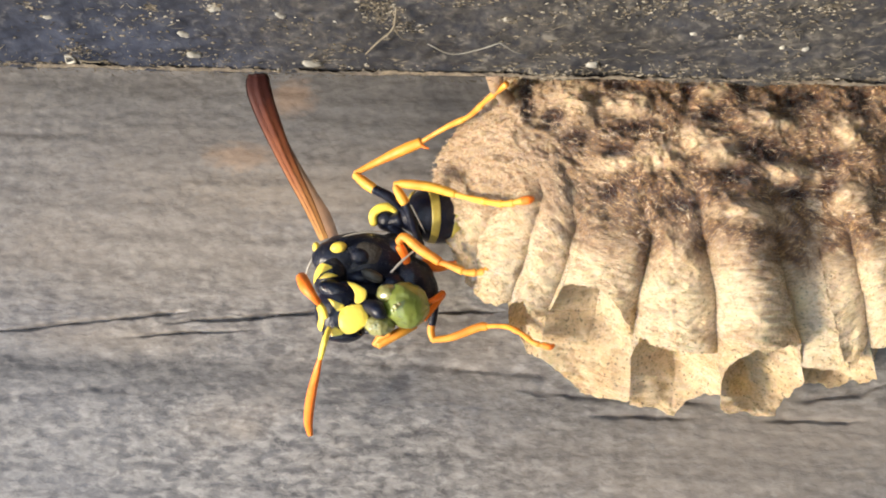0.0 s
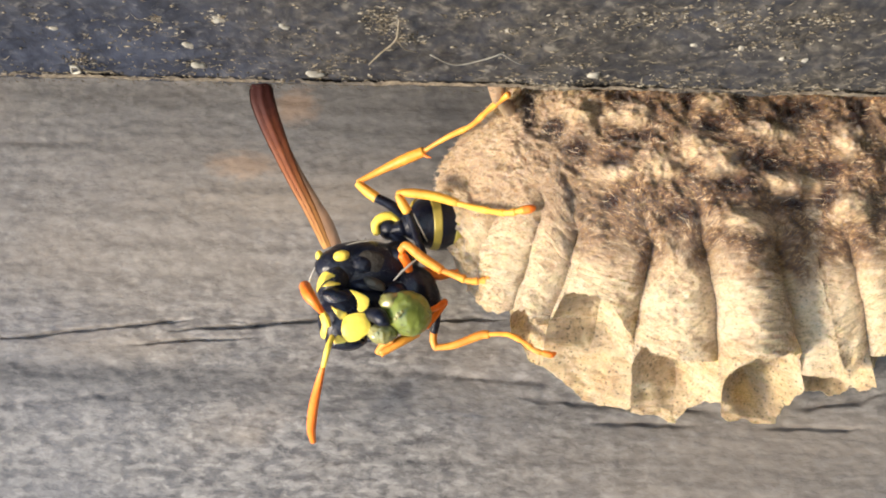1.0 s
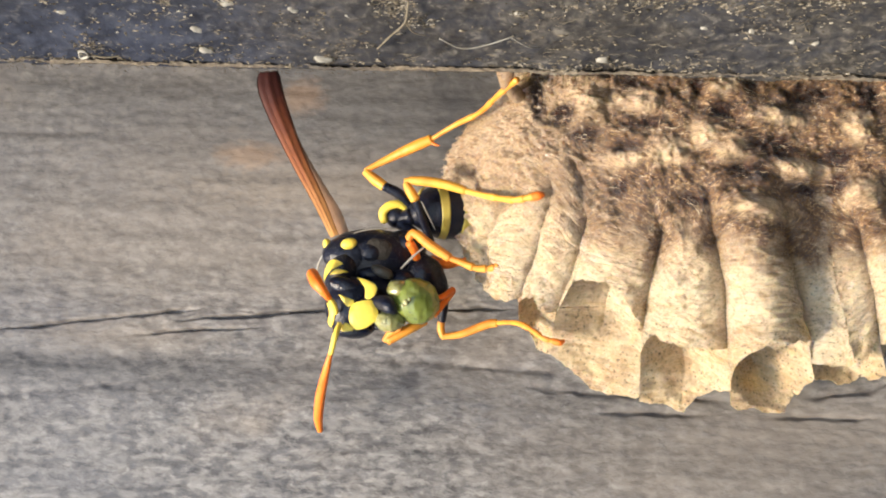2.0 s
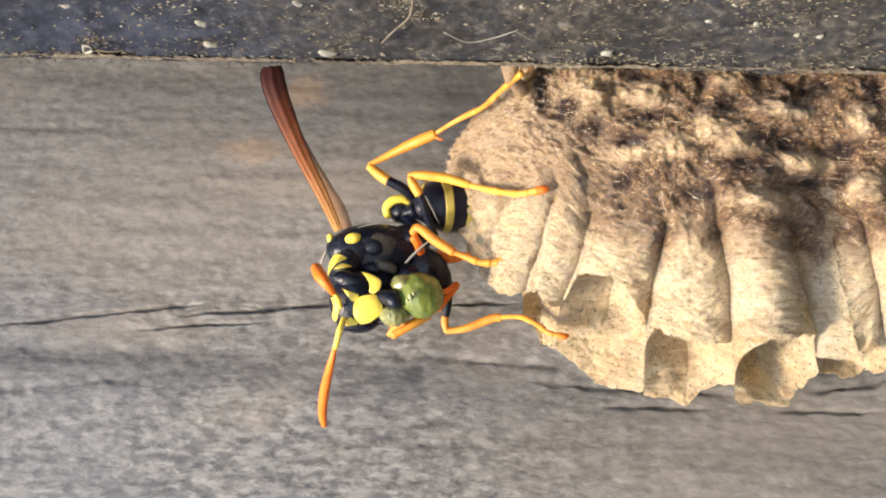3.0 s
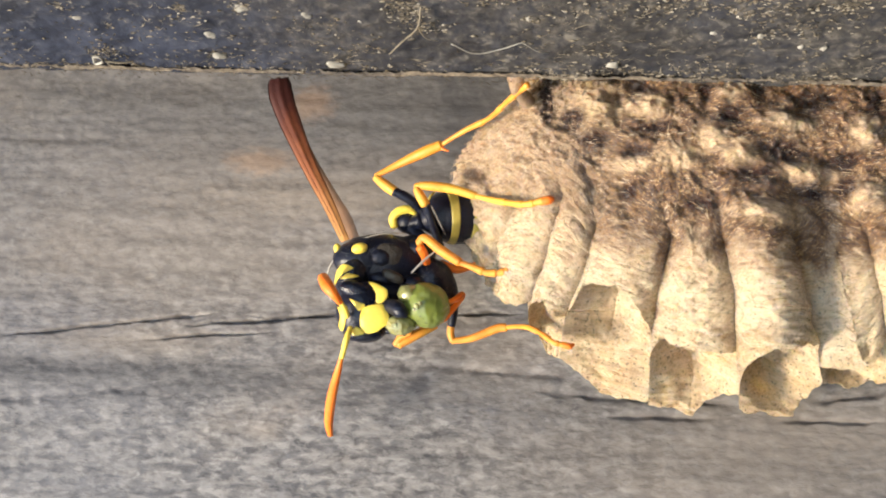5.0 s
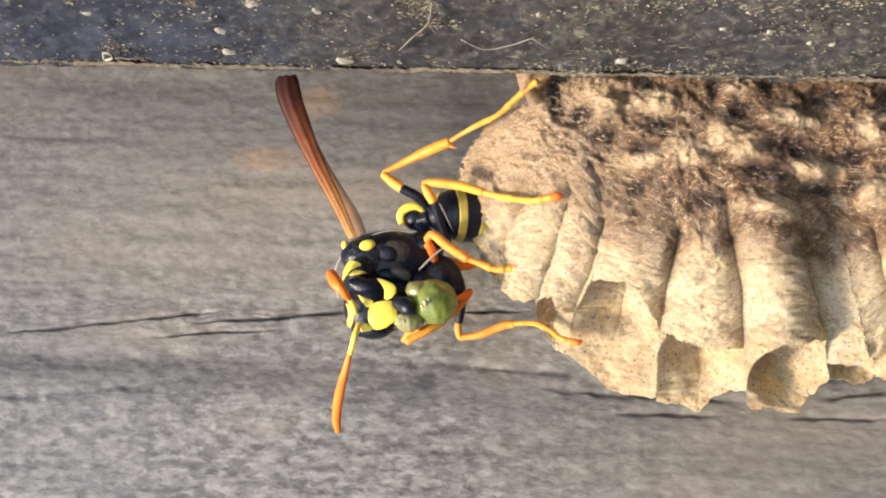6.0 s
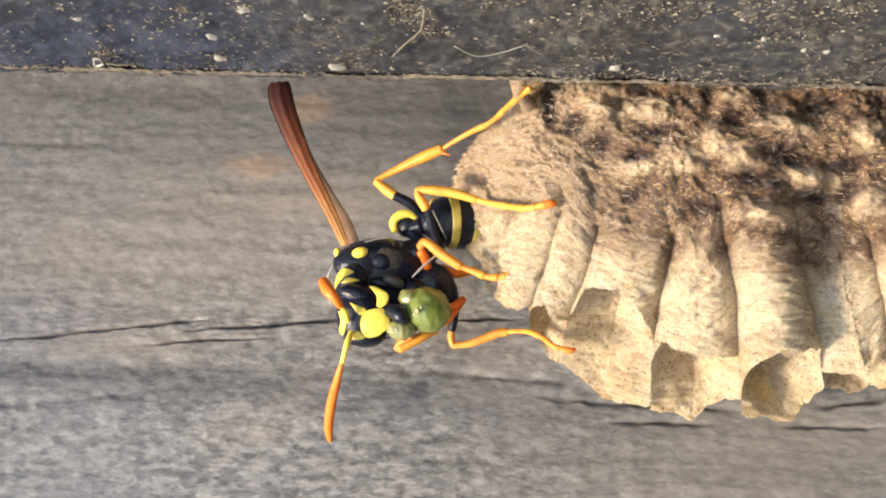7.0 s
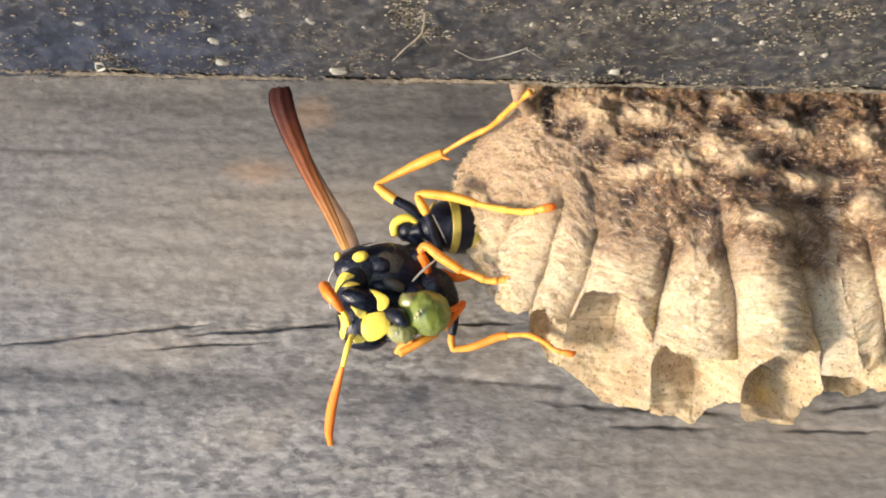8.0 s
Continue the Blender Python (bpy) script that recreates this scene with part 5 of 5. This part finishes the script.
def build_debris():
    for xy, a, b, turn in (((-13.29, -18.29), 0.5, 0.5, 10), ((5.74, -21.95), 0.3, 0.5, 0), ((10.43, -17.47), 0.42, 0.5, 20), ((-6.30, -17.35), 0.7, 0.7, 0), ((-13.21, -20.38), 0.4, 0.6, 0),
                           ((-14.16, -23.19), 0.5, 0.5, 0), ((-10.57, -22.93), 0.45, 0.7, 30), ((-20.82, -22.07), 0.3, 0.35, 0), ((18.46, -20.32), 0.2, 0.4, 0), ((22.04, -19.16), 0.2, 0.3, 40),
                           ((15.89, -20.62), 0.22, 0.3, 0), ((-7.01, -22.25), 0.35, 0.5, 0), ((-3.88, -21.72), 0.3, 0.3, 0), ((20.81, -19.31), 0.25, 0.3, 0)):
        flake("lichen_flake", xy, a, b, turn, "pale lichen flake stuck to the dark board")
    ring = [((-21.00, -18.94), 0.5), ((-20.46, -19.18), 0.7), ((-20.50, -18.59), 0.6), ((-21.16, -18.22), 0.5), ((-21.05, -18.82), 0.5)]
    strand("dry_husk", ring, 0.09, "tiny curled dry husk on the board", FLAKE)
    strand("plant_fibre", [((-20.50, -18.59), 0.5), ((-19.51, -18.48), 0.6), ((-18.68, -18.31), 0.4)], 0.06, "pale dry fibre clinging to the board", STRAW)
    strand("plant_fibre", [((-0.17, -23.58), 0.4), ((-0.54, -22.15), 0.7), ((-1.64, -20.65), 0.6), ((-2.62, -19.14), 0.4)], 0.055, "bent dry fibre clinging to the board", STRAW)
    strand("plant_fibre", [((-0.52, -22.25), 0.7), ((-0.22, -21.09), 0.6), ((0.44, -20.44), 0.4)], 0.035, "bent dry fibre clinging to the board", STRAW)
    strand("spider_thread", [((1.17, -20.34), 0.5), ((2.49, -20.01), 0.9), ((3.96, -20.24), 0.8), ((5.25, -20.47), 0.5)], 0.04, "dusty pale spider thread under the board", FLAKE)
    strand("spider_thread", [((5.25, -20.47), 0.5), ((6.18, -20.03), 0.8), ((6.79, -19.49), 0.5)], 0.03, "dusty pale spider thread under the board", FLAKE)
    # crusts of lichen: heaps of tiny plates round some places (place, half-widths, how many)
    heaps = ((-0.9, -22.4, 0.7, 1.3, 230), (-1.9, -23.1, 0.4, 0.6, 70), (0.1, -21.1, 0.7, 0.4, 60), (-20.6, -18.7, 0.8, 0.5, 90), (-14.3, -23.3, 0.4, 0.3, 40),
             (-10.7, -23.2, 0.5, 0.5, 60), (-6.2, -17.5, 0.5, 0.4, 50), (-21.3, -23.5, 0.5, 0.4, 40), (-13.5, -18.5, 0.4, 0.3, 30), (-14.3, -22.2, 1.0, 0.5, 30))
    heaps += ((5.8, -21.9, 0.4, 0.2, 30), (10.4, -17.5, 0.3, 0.3, 25), (17.8, -23.1, 2.1, 1.0, 260), (13.3, -22.7, 2.4, 0.8, 150), (22.5, -23.0, 1.2, 0.7, 130),
              (20.8, -21.1, 1.8, 0.7, 90), (9.1, -22.6, 1.5, 0.8, 70), (3.8, -23.5, 1.2, 0.4, 60), (-6.8, -21.1, 2.0, 1.1, 50))
    heaps += ((8.0, -16.7, 3.0, 0.45, 200), (14.5, -16.5, 3.0, 0.45, 180), (-6.0, -17.2, 6.0, 0.4, 90), (22.0, -16.3, 4.0, 0.4, 120), (-20.0, -17.5, 7.0, 0.4, 90))
    heaps += ((-19.2, -21.1, 3.1, 1.1, 50), (18.5, -20.1, 0.6, 0.5, 40), (15.7, -17.4, 1.9, 0.5, 60), (-4.5, -19.0, 1.4, 0.6, 50))
    rng = np.random.RandomState(77)
    plates = []
    for hx, hy, ha, hb, count in heaps:
        for _ in range(count):
            x, y = hx + ha * rng.normal(0, 0.7), hy + hb * rng.normal(0, 0.7)
            if y > EDGE_Y + EDGE_SKEW * x - 0.05:
                continue
            k = rng.randint(4, 7)
            a = np.sort(rng.uniform(0, 2 * math.pi, k))
            rad = rng.uniform(0.025, 0.11) * rng.uniform(0.6, 1.3, k)
            flat = np.stack([rad * np.cos(a) * 1.4, rad * np.sin(a), rng.normal(0, 0.012, k)], -1)
            flat = flat + (x, y, float(board_face(x, y)) - rng.uniform(0.01, 0.05))
            up = flat + (0, 0, 0.04)
            plates.append((np.concatenate([flat, up]), [[*range(k)], [*range(2 * k - 1, k - 1, -1)]] + [[m, (m + 1) % k, k + (m + 1) % k, k + m] for m in range(k)], None))
    tagged(link("lichen_crust", join(*plates), CRUST, flat=True), "crumbling tan lichen crusts on the dark batten", "lichen", kind="stuff")
    # uncountable fibres and crumbs
    r = np.random.RandomState(8)
    k = 700
    x, d = r.uniform(-36, 34, k), np.abs(r.normal(0, 5.0, k))
    y = EDGE_Y + EDGE_SKEW * x - 0.1 - d
    turn, size = r.normal(0, 0.6, k), r.uniform(0.12, 0.5, k)
    keep = fractal(x * 0.12 + 3, y * 0.2, 195, 3) > r.normal(-0.05, 0.25, k)
    x, y, turn, size = x[keep], y[keep], turn[keep], size[keep]
    ex, ey = size * np.cos(turn), size * np.sin(turn)
    z = lambda px, py, h: board_face(px, py) - 0.01 - h
    a = np.stack([x - ex, y - ey, z(x - ex, y - ey, 0.0)], -1)
    c = np.stack([x + ex, y + ey, z(x + ex, y + ey, 0.0)], -1)
    b = np.stack([x, y, z(x, y, r.uniform(0.02, 0.1, len(x)))], -1) + r.normal(0, 0.04, (len(x), 3))
    down = np.tile((0.0, -0.17, -0.98), (len(x), 1))
    tagged(link("lichen_fibres", ribbons(a, b, c, r.uniform(0.015, 0.04, len(x)), down), STRAW), "fine tan lichen fibres felted over the dark batten", "lichen", kind="stuff")
    rng = np.random.RandomState(5)
    parts = []
    for _ in range(1100):
        x, y = rng.uniform(-36, 34), -16.4 - abs(rng.normal(0, 4.5))
        y += EDGE_SKEW * x
        if smooth_noise(np.array(x * 0.13), np.array(y * 0.2), 191) < -0.12 and rng.rand() < 0.75:
            continue
        r = rng.uniform(0.02, 0.065)
        z = float(board_face(x, y)) - rng.uniform(0.0, 0.05)
        o = np.array([(1, 0, 0), (-1, 0, 0), (0, 1, 0), (0, -1, 0), (0, 0, 1), (0, 0, -1)]) * r * rng.uniform(0.5, 1.4, (6, 1))
        o[:, 0] *= rng.uniform(0.7, 4.5)
        parts.append((o + (x, y, z), [[0, 2, 4], [2, 1, 4], [1, 3, 4], [3, 0, 4], [2, 0, 5], [1, 2, 5], [3, 1, 5], [0, 3, 5]], None))
    tagged(link("crumbs", join(*parts), STRAW), "scattered pale lichen crumbs and dust on the board", "debris", kind="stuff")


build_wall()
build_board()
build_comb()
wasp, gaster, pivot, wasp_at, jaw, hinge = build_wasp()
pulp = build_pulp()
build_debris()


def motions():
    """The abdomen pumps slightly as the wasp breathes, and a jaw works on the pulp."""
    rest = stood(Vector(pivot) - Vector(wasp_at)) * MM
    rows = []
    for t, lift in ((0.0, 0.0), (0.5, 0.05), (1.0, 0.13), (1.5, 0.0), (2.2, 0.14), (3.0, 0.17), (3.5, 0.09), (4.0, 0.16), (4.5, 0.0),
                    (5.2, 0.14), (6.0, 0.02), (6.5, 0.12), (7.0, 0.04), (7.5, 0.12), (8.0, 0.03)):
        rows.append((t, Matrix.Translation(rest) @ Euler((0, radians(-2.2 * lift / 0.13), 0)).to_matrix().to_4x4()))
    walk(gaster, rows)
    # the jaw kneads the ball of pulp
    rest = stood(hinge) * MM
    rows = []
    for n in range(41):
        t = n * 0.2
        rows.append((t, Matrix.Translation(rest) @ Euler((0, radians(2.5 * math.sin(n * 2.4) + 1.2 * math.sin(n * 0.9)), 0)).to_matrix().to_4x4()))
    walk(jaw, rows)


motions()
